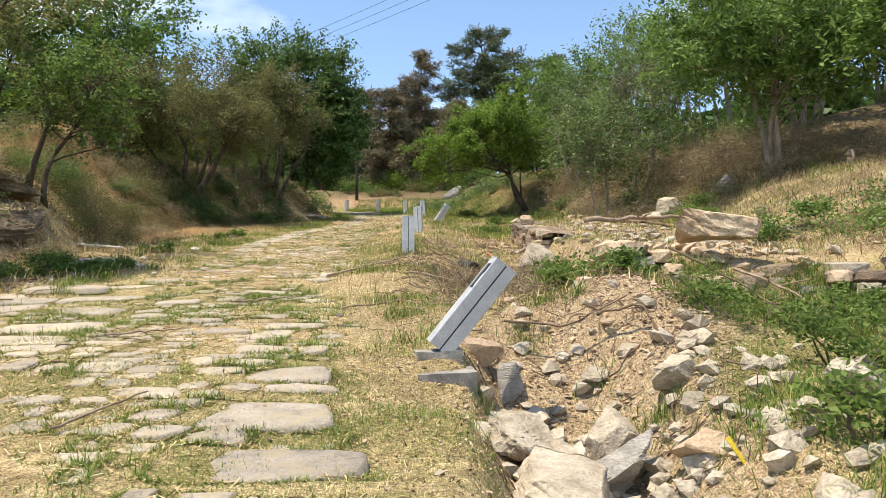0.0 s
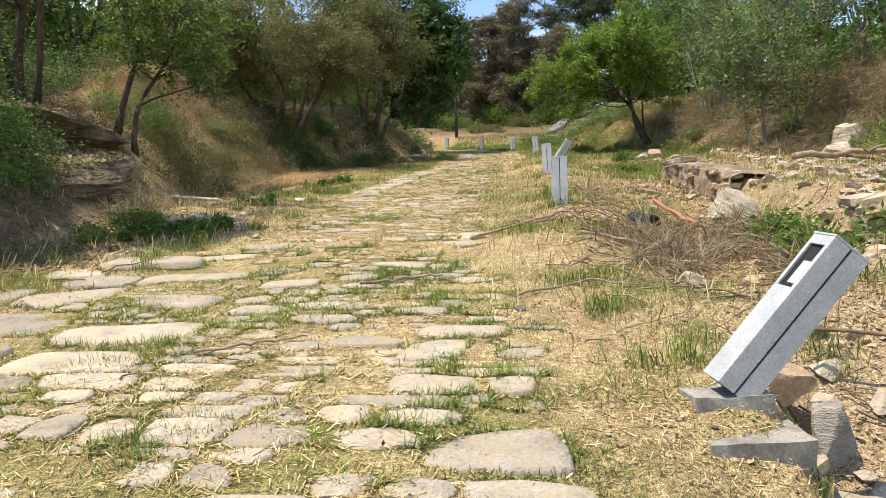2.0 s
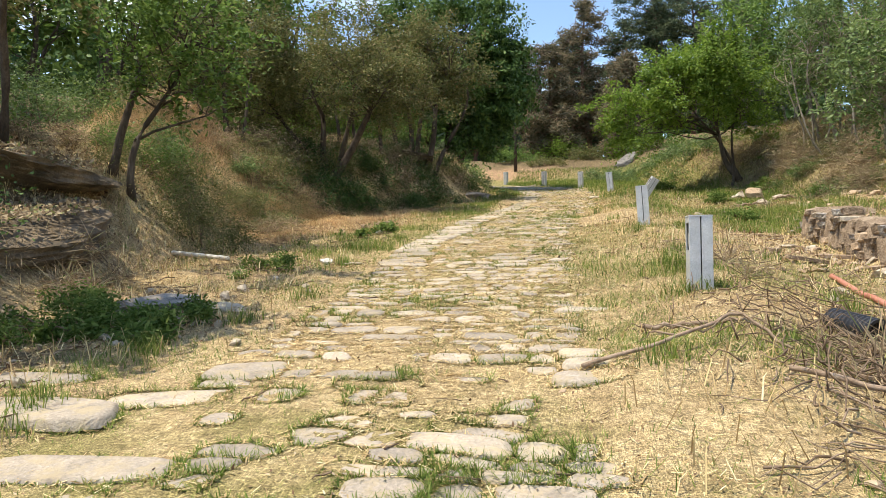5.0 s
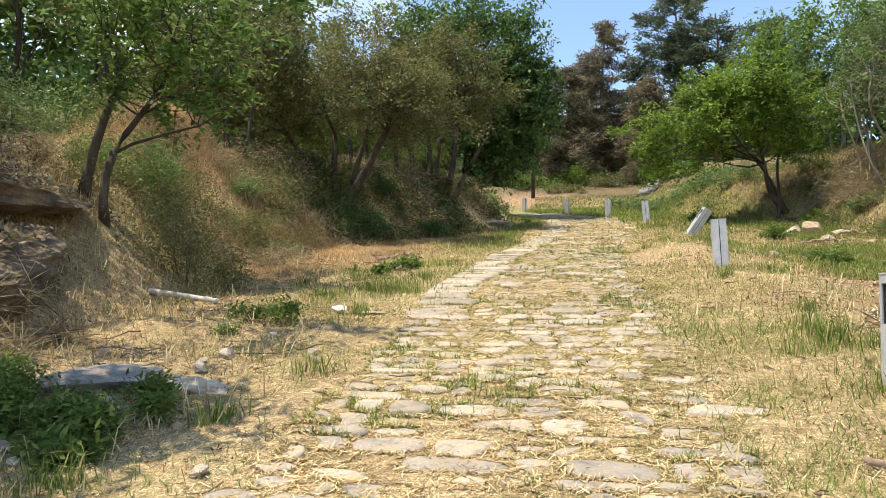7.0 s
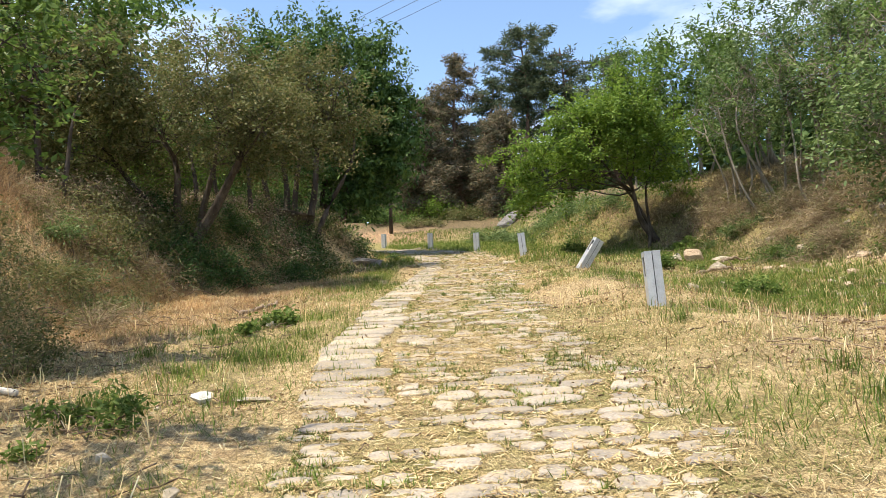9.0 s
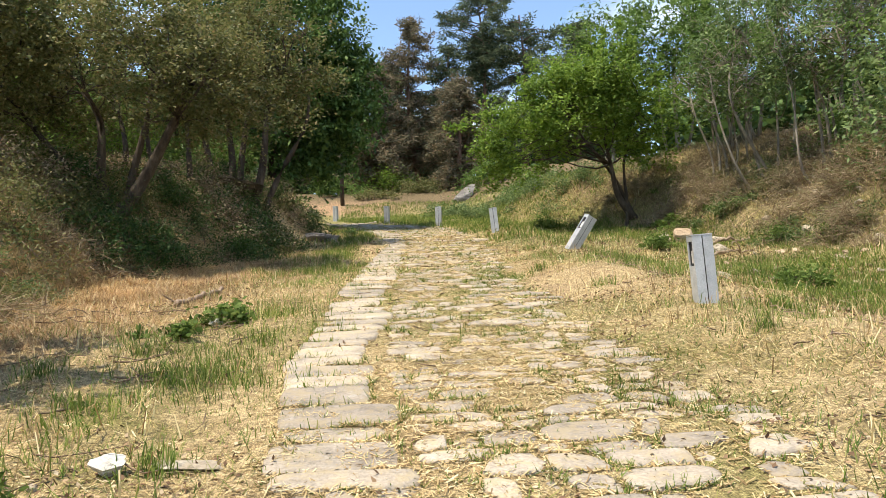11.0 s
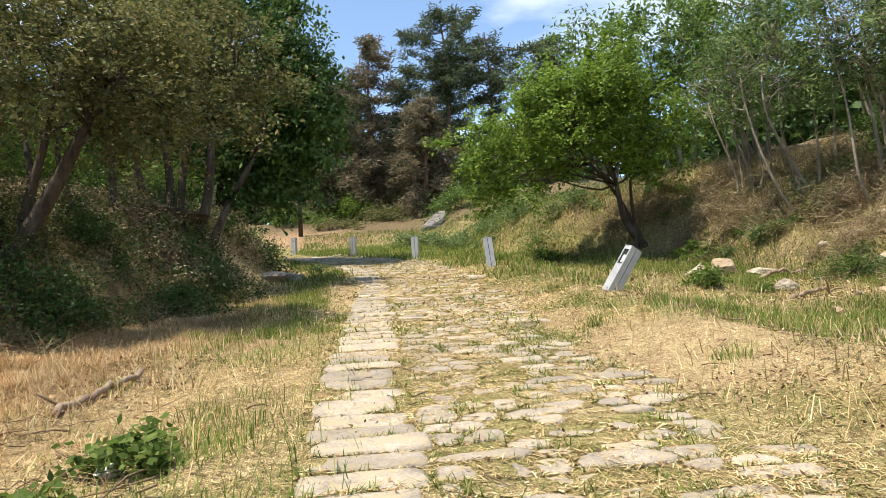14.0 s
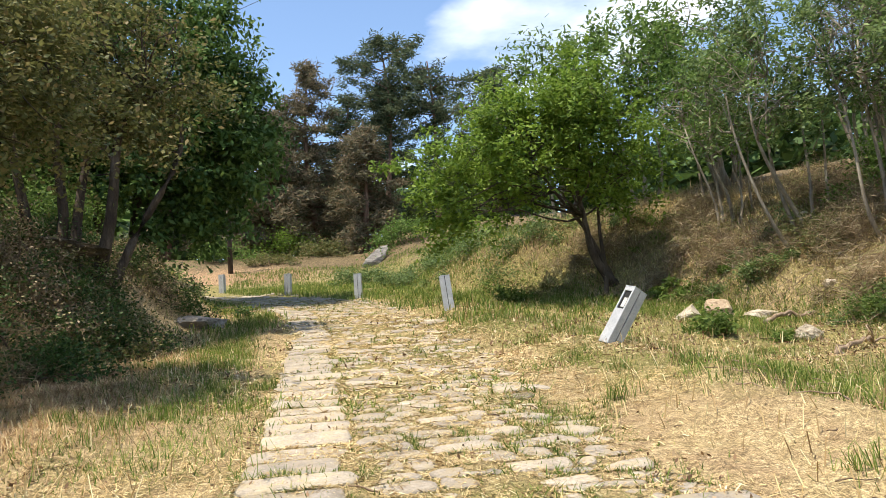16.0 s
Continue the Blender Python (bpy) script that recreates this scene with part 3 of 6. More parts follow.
# left bank, from near to far
make_tree("small_tree", -10.1, 19.5, [(0, 0, 0.9, 0.5, 2.9, 0.075), (-0.55, 0.2, -0.3, 0.6, 3.0, 0.09)], [(0.9, 0.4, 3.1, 1.5, 1.5, 1.3), (-0.3, 0.8, 3.6, 1.3, 1.3, 1.1), (1.4, 0.2, 2.3, 0.8, 0.8, 0.6)], L_MID, M_BARK,
          "slender twin-stemmed tree with fresh green leaves on the bank", 85, 100, (0.10, 0.05), 0.34, 11)
make_tree("tree", -11.4, 17.5, [(0, 0, 0.5, -0.3, 3.6, 0.13), (0.3, -0.1, 2.2, -1.5, 3.3, 0.08), (-0.3, 0, -1.2, 0.3, 3.6, 0.09)], [(0.4, -0.4, 3.7, 2.3, 2.1, 1.5), (2.6, -1.8, 3.3, 1.7, 1.6, 1.0), (-1.8, 0.2, 3.7, 2.0, 2.0, 1.6)], L_OLIVE, M_BARK,
          "dark olive tree overhanging the rock ledge", 190, 105, (0.085, 0.05), 0.38, 12, gap=-0.35)
# Unseen tree, placed beyond the view so its crown shades weeds and near bank.
make_tree("tree", -9.6, 10.2, [(0, 0, 0.5, 1.0, 3.6, 0.13), (0.2, 0.1, 1.2, 2.0, 3.9, 0.08)], [(0.9, 1.8, 4.2, 1.4, 1.2, 0.8), (1.5, 2.6, 4.4, 1.0, 0.9, 0.6), (-0.6, 0.4, 4.2, 1.6, 1.4, 0.9)], L_MID, M_BARK,
          "unseen green tree added on the bank to shade the weeds", 170, 80, (0.1, 0.06), 0.36, 21)
make_tree("tree", -18.4, 20.5, [(0, 0, 0.6, 0, 4.5, 0.16), (0.3, 0.1, 2.2, 0.6, 4.0, 0.1), (-0.3, 0, -1.8, 0.5, 4.2, 0.12)], [(0, 0, 5.2, 3.0, 2.6, 2.6), (2.0, 0.5, 4.0, 1.6, 1.6, 1.5), (-2.5, 0, 4.4, 2, 2, 2)], L_MID, M_BARK,
          "dark many-stemmed tree on the upper bank", 170, 80, (0.15, 0.075), 0.46, 20)
make_tree("oak_tree", -9.6, 29.5, [(0, 0, 1.6, -0.3, 2.6, 0.15), (-0.15, 0, -0.7, 0.2, 2.6, 0.12), (-0.2, 0.1, -2.0, 0, 2.4, 0.10), (0.1, 0.1, 0.6, 0.4, 3.0, 0.1)],
          [(0, 0, 3.0, 2.7, 2.4, 1.35), (1.9, -0.2, 2.5, 1.5, 1.7, 1.1), (-2.4, 0, 2.6, 1.7, 1.8, 1.0)], L_OLIVE, M_BARK,
          "spreading many-stemmed oak with dull olive-brown foliage", 400, 165, (0.066, 0.04), 0.36, 13, limbs=45, gap=-0.35)
make_tree("oak_tree", -12.2, 27.6, [(0, 0, 0.2, 0, 2.6, 0.09), (0.6, -0.3, 0.9, 0, 2.2, 0.06)], [(0.2, 0, 2.8, 1.9, 1.6, 1.2), (-1.4, 0.3, 2.6, 1.3, 1.3, 1.0)], L_OLIVE, M_BARK,
          "small oak with brownish leaves and thin dark stems", 150, 105, (0.085, 0.05), 0.36, 14)
make_tree("oak_tree", -10.8, 33.5, [(0, 0, 0.2, 0, 3.2, 0.08), (0.9, 0.2, 1.1, 0, 3.3, 0.07), (1.7, 0, 1.6, 0.2, 3.4, 0.08)], [(0.6, 0, 4.0, 2.6, 2.0, 1.7)], L_OLIVE, M_BARK,
          "olive-leaved oak with straight thin stems in the thicket", 170, 100, (0.09, 0.05), 0.4, 15)
make_tree("tree_clump", -7.9, 35.6, [(0, 0, 1.0, 0, 3.6, 0.13), (-0.35, 0, 0.3, 0.2, 3.7, 0.12), (-0.7, 0.1, -0.4, 0.2, 3.7, 0.12), (-1.1, 0, -1.1, 0, 3.6, 0.11), (0.25, 0.2, 1.6, 0.3, 3.3, 0.1)],
          [(-0.4, 0.3, 4.4, 2.5, 2.2, 1.7), (1.2, 0, 3.4, 1.2, 1.4, 0.9)], L_OLIVE, M_BARK,
          "clump of leaning stems with an olive-green crown on the bank", 220, 110, (0.09, 0.05), 0.4, 16, limbs=36)
make_tree("dense_tree", -8.6, 44.2, [(0, 0, 0.3, 0, 6.5, 0.3), (0.5, -0.2, 2.0, -0.6, 4.5, 0.16), (-0.4, 0, -2.2, 0.2, 5.5, 0.18)],
          [(0, 0, 6.4, 3.8, 3.2, 3.6), (2.2, -0.6, 4.3, 2.0, 2.2, 2.6), (-2.2, 0, 4.6, 2.4, 2.4, 2.8), (2.4, -0.8, 2.6, 1.2, 1.3, 1.4), (0.6, -1.6, 3.0, 2.0, 1.4, 1.8)], L_DENSE, M_BARK,
          "tall dense tree with glossy dark green hanging foliage", 760, 95, (0.17, 0.085), 0.5, 17, droop=0.7, limbs=30, gap=-0.6)
for i, (tx, ty, s, mat, lab) in enumerate([
        (-20.5, 33, 1.3, L_MID, "mid-green tree high on the wooded bank"), (-25, 30, 1.4, L_MID, "broad green tree high on the wooded bank"), (-17, 40, 1.45, L_MID, "tall fresh-green tree behind the oaks"),
        (-13.2, 47, 1.55, L_MID, "tall fresh-green tree behind the oaks"), (-22, 44, 1.6, L_BRIGHT, "light green tree at the wood's edge"), (-18.2, 26.5, 0.85, L_MID, "green tree above the dry slope"),
        (-20, 20, 0.95, L_MID, "dark green tree at the top of the bank"), (-15.5, 34.5, 1.1, L_MID, "mid-green tree behind the oaks")]):
    make_tree("tree", tx, ty, [(0, 0, 0.3 * s, 0, 4.5 * s, 0.15 * s), (0.3, 0.1, 1.5 * s, 0.3, 3.9 * s, 0.09 * s), (-0.2, 0.1, -1.3 * s, 0.3, 4.0 * s, 0.09 * s)],
              [(0, 0, 5.0 * s, 2.7 * s, 2.4 * s, 2.2 * s), (1.7 * s, 0, 4.0 * s, 1.6 * s, 1.6 * s, 1.5 * s), (-1.8 * s, 0.2, 3.9 * s, 1.7 * s, 1.6 * s, 1.5 * s), (0, -1.2 * s, 3.0 * s, 1.8 * s, 1.2 * s, 1.2 * s)],
              mat, M_BARK, lab, int(150 * s), 60, (0.20, 0.105), 0.52, 40 + i, shoots=5)

# right side, from far to near
make_tree("green_tree", 4.3, 39.2, [(0, 0, -1.1, -0.6, 2.6, 0.13), (0.02, 0, -2.2, -0.4, 3.4, 0.07), (-0.4, -0.2, 0.2, -0.5, 3.6, 0.07)],
          [(-2.4, -0.8, 3.6, 2.6, 2.3, 1.4), (0.0, -0.4, 3.4, 1.7, 1.8, 1.5), (-2.0, -0.8, 4.6, 1.5, 1.4, 0.9), (-4.2, -1.0, 2.6, 1.9, 1.6, 1.4), (-4.5, -1.2, 1.7, 1.2, 1.2, 0.8), (-0.6, -0.6, 4.8, 1.0, 1.0, 0.8)], L_BRIGHT, M_BARK,
          "leaning tree with a broad bright green crown", 430, 74, (0.11, 0.058), 0.31, 18, shoots=60, limbs=44, hollow=0.2, gap=-0.5, clear=6)
RIGHT = [(6.9, 34.7, 1.0, -0.9, L_GREY), (7.6, 32.9, 1.0, -0.5, L_GREY), (8.3, 31.2, 0.95, -0.7, L_GREY), (6.7, 37.2, 0.9, -0.3, L_MID), (9.3, 34.8, 1.15, 0.1, L_GREY), (9.6, 29.0, 1.05, -0.5, L_GREY), (8.0, 39.5, 1.0, -0.4, L_MID), (11.5, 37.5, 1.3, 0.0, L_MID)]
for i, (tx, ty, s, lean, mat) in enumerate(RIGHT):
    make_tree("slender_tree", tx, ty, [(0, 0, lean * 1.3, -0.2, 3.2 * s, 0.055), (0.2, 0.1, 0.4, 0.2, 3.4 * s, 0.045), (-0.15, 0.15, lean * 0.5, 0.1, 3.6 * s, 0.05), (-0.7, -0.3, lean - 0.9, -0.3, 3.0 * s, 0.045), (0.8, 0.2, 1.0, 0.3, 3.4 * s, 0.04)],
              [(lean * 0.6, 0, 3.7 * s, 1.8, 1.6, 1.5 * s), (lean, -0.3, 2.7 * s, 1.2, 1.2, 0.8)], mat, M_PALEBARK,
              "slender tree with pale thin stems and grey-green leaves", 78, 80, (0.11, 0.045), 0.38, 60 + i, limbs=30, group="slender trees on the bank", shoots=4)
make_tree("walnut_tree", 9.0, 20.8, [(0, 0, -0.1, -0.2, 3.8, 0.13), (-0.1, 0, -0.9, -0.3, 3.2, 0.08), (0.1, 0.05, 0.3, 0.3, 4.2, 0.09)],
          [(-0.5, -0.3, 4.2, 2.8, 2.3, 1.8), (-2.4, -0.4, 3.8, 1.6, 1.4, 1.3), (1.8, -0.6, 3.6, 1.8, 1.6, 1.5), (-0.4, -0.8, 2.7, 2.0, 1.2, 0.7)], L_MID, M_PALEBARK,
          "pale-stemmed tree with drooping feathery green leaves", 300, 105, (0.15, 0.05), 0.42, 19, droop=0.45, limbs=40)
for i, (tx, ty, s, mat) in enumerate([(7.2, 42.5, 1.0, L_MID), (5.6, 25.6, 0.72, L_GREY), (7.2, 27.2, 0.85, L_MID), (11.0, 24.5, 1.1, L_MID), (13.5, 21, 1.2, L_MID), (12.0, 17.5, 0.95, L_MID), (14, 29, 1.35, L_DARK), (17, 25, 1.5, L_DARK), (12.5, 33, 1.4, L_DARK), (10.5, 43, 1.3, L_MID), (6, 46.5, 1.1, L_MID), (16, 38, 1.5, L_DARK), (20, 20, 1.5, L_MID), (18, 31, 1.6, L_DARK)]):
    make_tree("tree", tx, ty, [(0, 0, 0.2 * s, 0, 4.2 * s, 0.1 * s), (0.3, 0.1, 1.1 * s, 0.2, 3.8 * s, 0.06 * s), (-0.3, 0, -0.9 * s, 0, 3.9 * s, 0.06 * s)],
              [(0, 0, 4.4 * s, 2.2 * s, 2.0 * s, 1.9 * s), (0.8 * s, -0.6, 3.1 * s, 1.5 * s, 1.3 * s, 0.9 * s), (-1.2 * s, 0, 3.3 * s, 1.4 * s, 1.3 * s, 1.0 * s)],
              mat, M_PALEBARK, "thin-stemmed green tree in the hillside wood", int(130 * s), 52 if s > 0.9 else 90, (0.20, 0.075) if s > 0.9 else (0.10, 0.045), 0.48, 80 + i, shoots=4, group="trees of the hillside wood")

# pines beyond the bend
def pine(x, y, h, w, mat, label, seed, bare=0.15, top=False):
    """A conifer: trunk, whorls of boughs, each bough hung with needle tufts."""
    rng = np.random.default_rng(seed)
    root = new("pine_tree", None)
    root.matrix_world = Matrix.Translation(at(x, y, -0.1))
    tagged(root, label, "tree", "pines beyond the bend")
    pts = curve_points((0, 0, 0), (rng.normal(0, 0.5), 0, h), 0.02, 9, rng)
    part("trunk", raw_mesh("trunk", *tube_arrays(pts, 0.2 * np.linspace(1.1, 0.2, 9), 9), M_PINEBARK, True), M_PINEBARK, root)
    tips, z = [], h * bare
    while z < h * 0.98:
        u = z / h
        reach = w * (np.interp(u, [0, 0.55, 0.7, 0.85, 1.0], [0.25, 0.3, 1.0, 1.0, 0.35]) if top else np.interp(u, [0, 0.15, 0.5, 0.8, 1.0], [0.9, 1.1, 0.95, 0.7, 0.2]))
        base = np.array([np.interp(z, pts[:, 2], pts[:, k]) for k in range(3)])
        for _ in range(rng.integers(3, 6)):
            if top and u < 0.55 and rng.uniform() < 0.6:
                continue
            a, r = rng.uniform(0, 2 * np.pi), reach * rng.uniform(0.5, 1.2)
            e = base + np.array([np.cos(a) * r, np.sin(a) * r, rng.uniform(-0.25, 0.35) * r])
            c = curve_points(base, e, 0.06, 5, rng, 0.08)
            part("bough", raw_mesh("bough", *tube_arrays(c, np.linspace(0.05, 0.015, 5), 4), M_PINEBARK, True), M_PINEBARK, root)
            for k in np.linspace(0.35, 1.05, max(3, int(r * 3))):
                tips.append(base + (e - base) * k + rng.normal(0, 0.16, 3))
        z += h * rng.uniform(0.035, 0.06)
    tips = np.array(tips)
    who = np.repeat(np.arange(len(tips)), 40)
    way = rng.normal(size=(len(who), 3))
    way /= np.linalg.norm(way, axis=1)[:, None]
    pos = tips[who] + way * (rng.uniform(0.1, 1, len(who)) ** 0.6 * 0.5)[:, None] * np.array([1, 1, 0.6])
    part("crown", raw_mesh("crown", *kites(pos, 0.38, 0.09, rng, 0.1, 0.3, way), mat), mat, root)


BROWN, DARK = "brownish half-dry conifer with drooping boughs down to the ground", "tall dark pine with an open crown above a bare trunk"
for i, (px, py, ph, pw, pm, lab, bare, top) in enumerate([
        (-4.4, 68, 9.5, 2.7, L_PINE, BROWN, 0.08, False), (-1.4, 71, 13.6, 2.5, L_PINE, BROWN, 0.15, False), (3.2, 73, 15.0, 3.0, L_PINEG, DARK, 0.4, True), (-7.6, 76, 11, 3.2, L_PINE, BROWN, 0.1, False),
        (1.0, 67, 8.0, 2.2, L_PINE, BROWN, 0.1, False), (6.6, 71, 12, 2.8, L_PINEG, DARK, 0.3, True), (-11, 70, 10, 3.0, L_PINEG, BROWN, 0.1, False), (9.5, 66, 10, 2.8, L_PINEG, BROWN, 0.1, False), (0.5, 80, 13, 3.0, L_PINEG, BROWN, 0.1, False), (-3.5, 82, 12, 3.2, L_PINEG, BROWN, 0.1, False), (5, 82, 13, 3.0, L_PINEG, BROWN, 0.1, False)]):
    pine(px, py, ph, pw, pm, lab, 100 + i, bare, top)


def far_woods():
    """The wooded hill behind everything."""
    rng = np.random.default_rng(5)
    cs = []
    for k in range(240):
        a = rng.uniform(-1.25, 1.25)
        d = rng.uniform(72, 120)
        x, y = d * math.sin(a) - 2, d * math.cos(a) + 12
        if abs(x + 3) < 18 and y < 84:
            continue
        z = float(land(x, y))
        h = rng.uniform(6, 10)
        c = in_lobes([(x, y, z + h * 0.5, 3.6, 3.4, h * 0.5)], 220, rng, 0.6)
        cs.append(c)
    v, f = kites(np.concatenate(cs), 1.45, 0.9, rng, 0.2, 0.6)
    tagged(new("far_woods", raw_mesh("far_woods", v, f, L_DARK)), "dark green wooded hillside in the distance", "woods", kind="stuff")


far_woods()


# ---------------------------------------------------------------- rocks
def rock_mesh(name, material, seed, size, cuts=12, sub=3, rough_by=0.08, level=False):
    """A broken stone: a ball cut by random planes and roughened."""
    rng = np.random.default_rng(seed)
    bm = bmesh.new()
    bmesh.ops.create_icosphere(bm, subdivisions=sub, radius=1.0)
    v = np.array([q.co for q in bm.verts])
    for k in range(cuts):
        n = rng.normal(size=3)
        if level and k == 0:
            n = np.array([0.05, 0.02, 1.0])
        n /= np.linalg.norm(n)
        lim = rng.uniform(0.34, 0.66)
        over = v @ n - lim
        v = v - np.maximum(over, 0)[:, None] * n * 0.97
    w = v * 2.3 + seed
    v = v * (1 + rough_by * (rough(w[:, 0] + w[:, 2], w[:, 1] - w[:, 2]) + 0.5 * rough(w[:, 0] * 2.9 + 4, w[:, 1] * 2.9 + w[:, 2] * 2.1)))[:, None]
    if sub > 3:
        layer = v @ np.array([0.25, 0.15, 0.95]) + 0.12 * rough(v[:, 0] * 2 + seed, v[:, 1] * 2)
        crack = np.abs(rough(v[:, 0] * 2.6 + v[:, 2] + seed * 3, v[:, 1] * 2.6 - v[:, 2]))
        v = v * (1 + 0.022 * rough(layer * 14 + seed, layer * 3) + 0.025 * rough(w[:, 0] * 6 + w[:, 2] * 5, w[:, 1] * 6 - w[:, 2] * 4) - 0.07 * np.clip(0.08 - crack, 0, 1) / 0.08)[:, None]
    half = (v.max(0) - v.min(0)) / 2
    v = (v - (v.max(0) + v.min(0)) / 2) / half * np.array(size) / 2
    for q, c in zip(bm.verts, v):
        q.co = c
    return bm_mesh(name, bm, material, False)


def rock(x, y, size, material, label, seed, turn=(0, 0, 0), sink=0.25, level=False, name="rock", group="", cuts=13, z=None):
    ob = new(name, rock_mesh(name, material, seed, size, cuts, 5 if max(size) > 0.45 else 4, 0.07, level))
    z = float(land(x, y)) + size[2] * (0.5 - sink) if z is None else z
    ob.matrix_world = pose(x, y, z, *turn)
    return tagged(ob, label, "rock", group)


# big stones beside the road
rock(3.6, 10.2, (1.1, 0.8, 0.5), M_TAN, "large tan flat-topped boulder on the rubble wall", 1, (10, 5, 8), 0.05, True, "boulder", z=2.42)
rock(0.78, 5.35, (0.85, 1.3, 0.5), M_ROCK, "pale cracked boulder in the ditch", 2, (6, -4, 20), 0.3, True, "boulder")
rock(0.62, 6.55, (0.75, 0.8, 0.4), M_ROCK, "pale cracked boulder in the ditch", 3, (4, 5, -15), 0.25, True, "boulder")
rock(0.62, 7.2, (0.28, 0.14, 0.42), M_GREYROCK, "dark grey upright stone slab leaning among rubble", 4, (-12, 8, 10), 0.05, False)
rock(0.36, 7.35, (0.42, 0.3, 0.28), M_TAN, "brown stone among dry roots", 5, (0, 12, 25), 0.1)
rock(0.83, 6.95, (0.26, 0.3, 0.2), M_ROCK, "small pale stone in the rubble", 6, (0, 0, 40), 0.15)
rock(1.32, 6.2, (0.4, 0.38, 0.5), M_ROCK, "pale upright broken stone", 7, (10, 14, 30), 0.12)
rock(1.30, 5.65, (0.72, 0.32, 0.3), M_GREYROCK, "grey layered stone lying at a slant", 8, (8, -34, 24), -0.1)
rock(1.02, 6.0, (0.3, 0.3, 0.3), M_ROCK, "small pale block of stone", 9, (0, 0, 15), 0.1)
rock(1.95, 6.5, (0.46, 0.36, 0.3), M_ROCK, "pale stone half sunk in weeds", 10, (0, 0, 60), 0.25)
rock(1.75, 5.3, (0.4, 0.3, 0.26), M_TAN, "reddish-brown stone over a hole in the bank", 11, (0, 6, 0), 0.1)
rock(1.55, 4.45, (0.42, 0.34, 0.26), M_ROCK, "pale stone in weeds", 12, (0, 0, 33), 0.2)
rock(2.45, 5.2, (0.36, 0.26, 0.22), M_ROCK, "pale stone in weeds", 13, (0, 0, 12), 0.2)
rock(2.95, 5.6, (0.55, 0.4, 0.3), M_ROCK, "pale stone in weeds", 14, (0, 8, 52), 0.2)
rock(3.3, 6.2, (0.5, 0.42, 0.24), M_ROCK, "pale stone in weeds", 15, (0, 0, 80), 0.2)
rock(1.78, 13.6, (0.85, 0.65, 0.5), M_ROCK, "large pale layered boulder beside the trench", 16, (0, 22, -30), 0.2, False, "boulder")
rock(1.25, 10.3, (0.8, 0.7, 0.32), M_TAN, "broad tan stone lying in soil", 17, (0, 0, 20), 0.3, True)
rock(0.35, 9.6, (0.5, 0.35, 0.22), M_ROCK, "pale stone in dry grass", 18, (0, 0, 70), 0.3)
rock(6.75, 22.9, (0.9, 0.7, 0.75), M_ROCK, "pale boulder on the slope below brambles", 19, (0, -20, 20), 0.15, False, "boulder")
rock(5.6, 20.6, (0.95, 0.7, 0.5), M_ROCK, "pale boulder on the slope", 20, (0, 18, 50), 0.2, False, "boulder")
rock(8.2, 22.3, (0.9, 0.7, 0.6), M_GREYROCK, "grey boulder under the brambles", 21, (0, 0, 10), 0.2, False, "boulder")
rock(3.6, 33.3, (0.6, 0.45, 0.42), M_TAN, "tan broken stone with a flat top in grass", 22, (0, 10, 15), 0.1, True)
rock(3.15, 33.6, (0.55, 0.45, 0.34), M_ROCK, "pale stone in green grass", 23, (0, -12, 40), 0.2)
rock(4.5, 33.2, (0.7, 0.4, 0.24), M_ROCK, "pale flat stone in grass", 24, (0, 0, 5), 0.2)
rock(3.3, 30.4, (0.5, 0.35, 0.3), M_ROCK, "pale stone half hidden in grass", 25, (0, 0, 25), 0.3)
rock(-1.15, 8.6, (0.1, 0.08, 0.05), M_GREYROCK, "small dark stone on the verge", 26, (0, 0, 25), 0.2)
rock(-5.75, 14.5, (0.6, 0.5, 0.2), M_ROCK, "pale half-buried stone beside the shaded weeds", 27, (3, 6, 25), 0.62, False)
rock(-6.45, 14.35, (0.95, 0.7, 0.24), M_GREYROCK, "pale half-buried stone beside the shaded weeds", 28, (4, -5, 15), 0.6, False)
rock(-10.65, 16.3, (2.9, 5.8, 0.66), M_MOSS, "long overhanging rock ledge covered in leaf litter", 29, (0, 4, -3), 0, True, "rock_ledge", cuts=6, z=4.12)
rock(-9.35, 14.9, (2.5, 4.4, 0.85), M_MOSS, "mossy rock ledge with grass growing on it", 30, (8, 8, -8), 0, True, "rock_ledge", cuts=6, z=3.0)
for led, a, c in ((bpy.data.objects["rock_ledge"], 1.25, 2.3), (bpy.data.objects["rock_ledge.001"], 1.05, 1.9)):
    rng = np.random.default_rng(int(a * 100))
    q = rng.uniform(-1, 1, (2600, 2))
    q = q[(q ** 2).sum(1) < 0.95] * np.array([a, c])
    top = max(v.co.z for v in led.data.vertices)
    v, f = kites(np.concatenate([q, np.full((len(q), 1), top + 0.005)], 1), 0.09, 0.05, rng, -0.1, 1.6)
    part("leaf_layer", raw_mesh("leaf_layer", v, f, L_BRAMBLE), L_BRAMBLE, led, "layer of brown fallen leaves")
rock(-8.7, 35.6, (2.6, 1.0, 0.4), M_MOSS, "flat dark rock slab on the shaded bank", 31, (4, 8, -25), 0.1, True, "rock_ledge", cuts=6)
rock(-6.3, 37.5, (1.4, 0.8, 0.34), M_GREYROCK, "grey stone slab at the foot of the bank", 32, (0, 10, -20), 0.2, True)
rock(0.6, 60.5, (2.4, 0.8, 0.8), M_GREYROCK, "long grey stone lying aslant on the far bank", 33, (0, -26, 20), 0.15, False, "boulder")


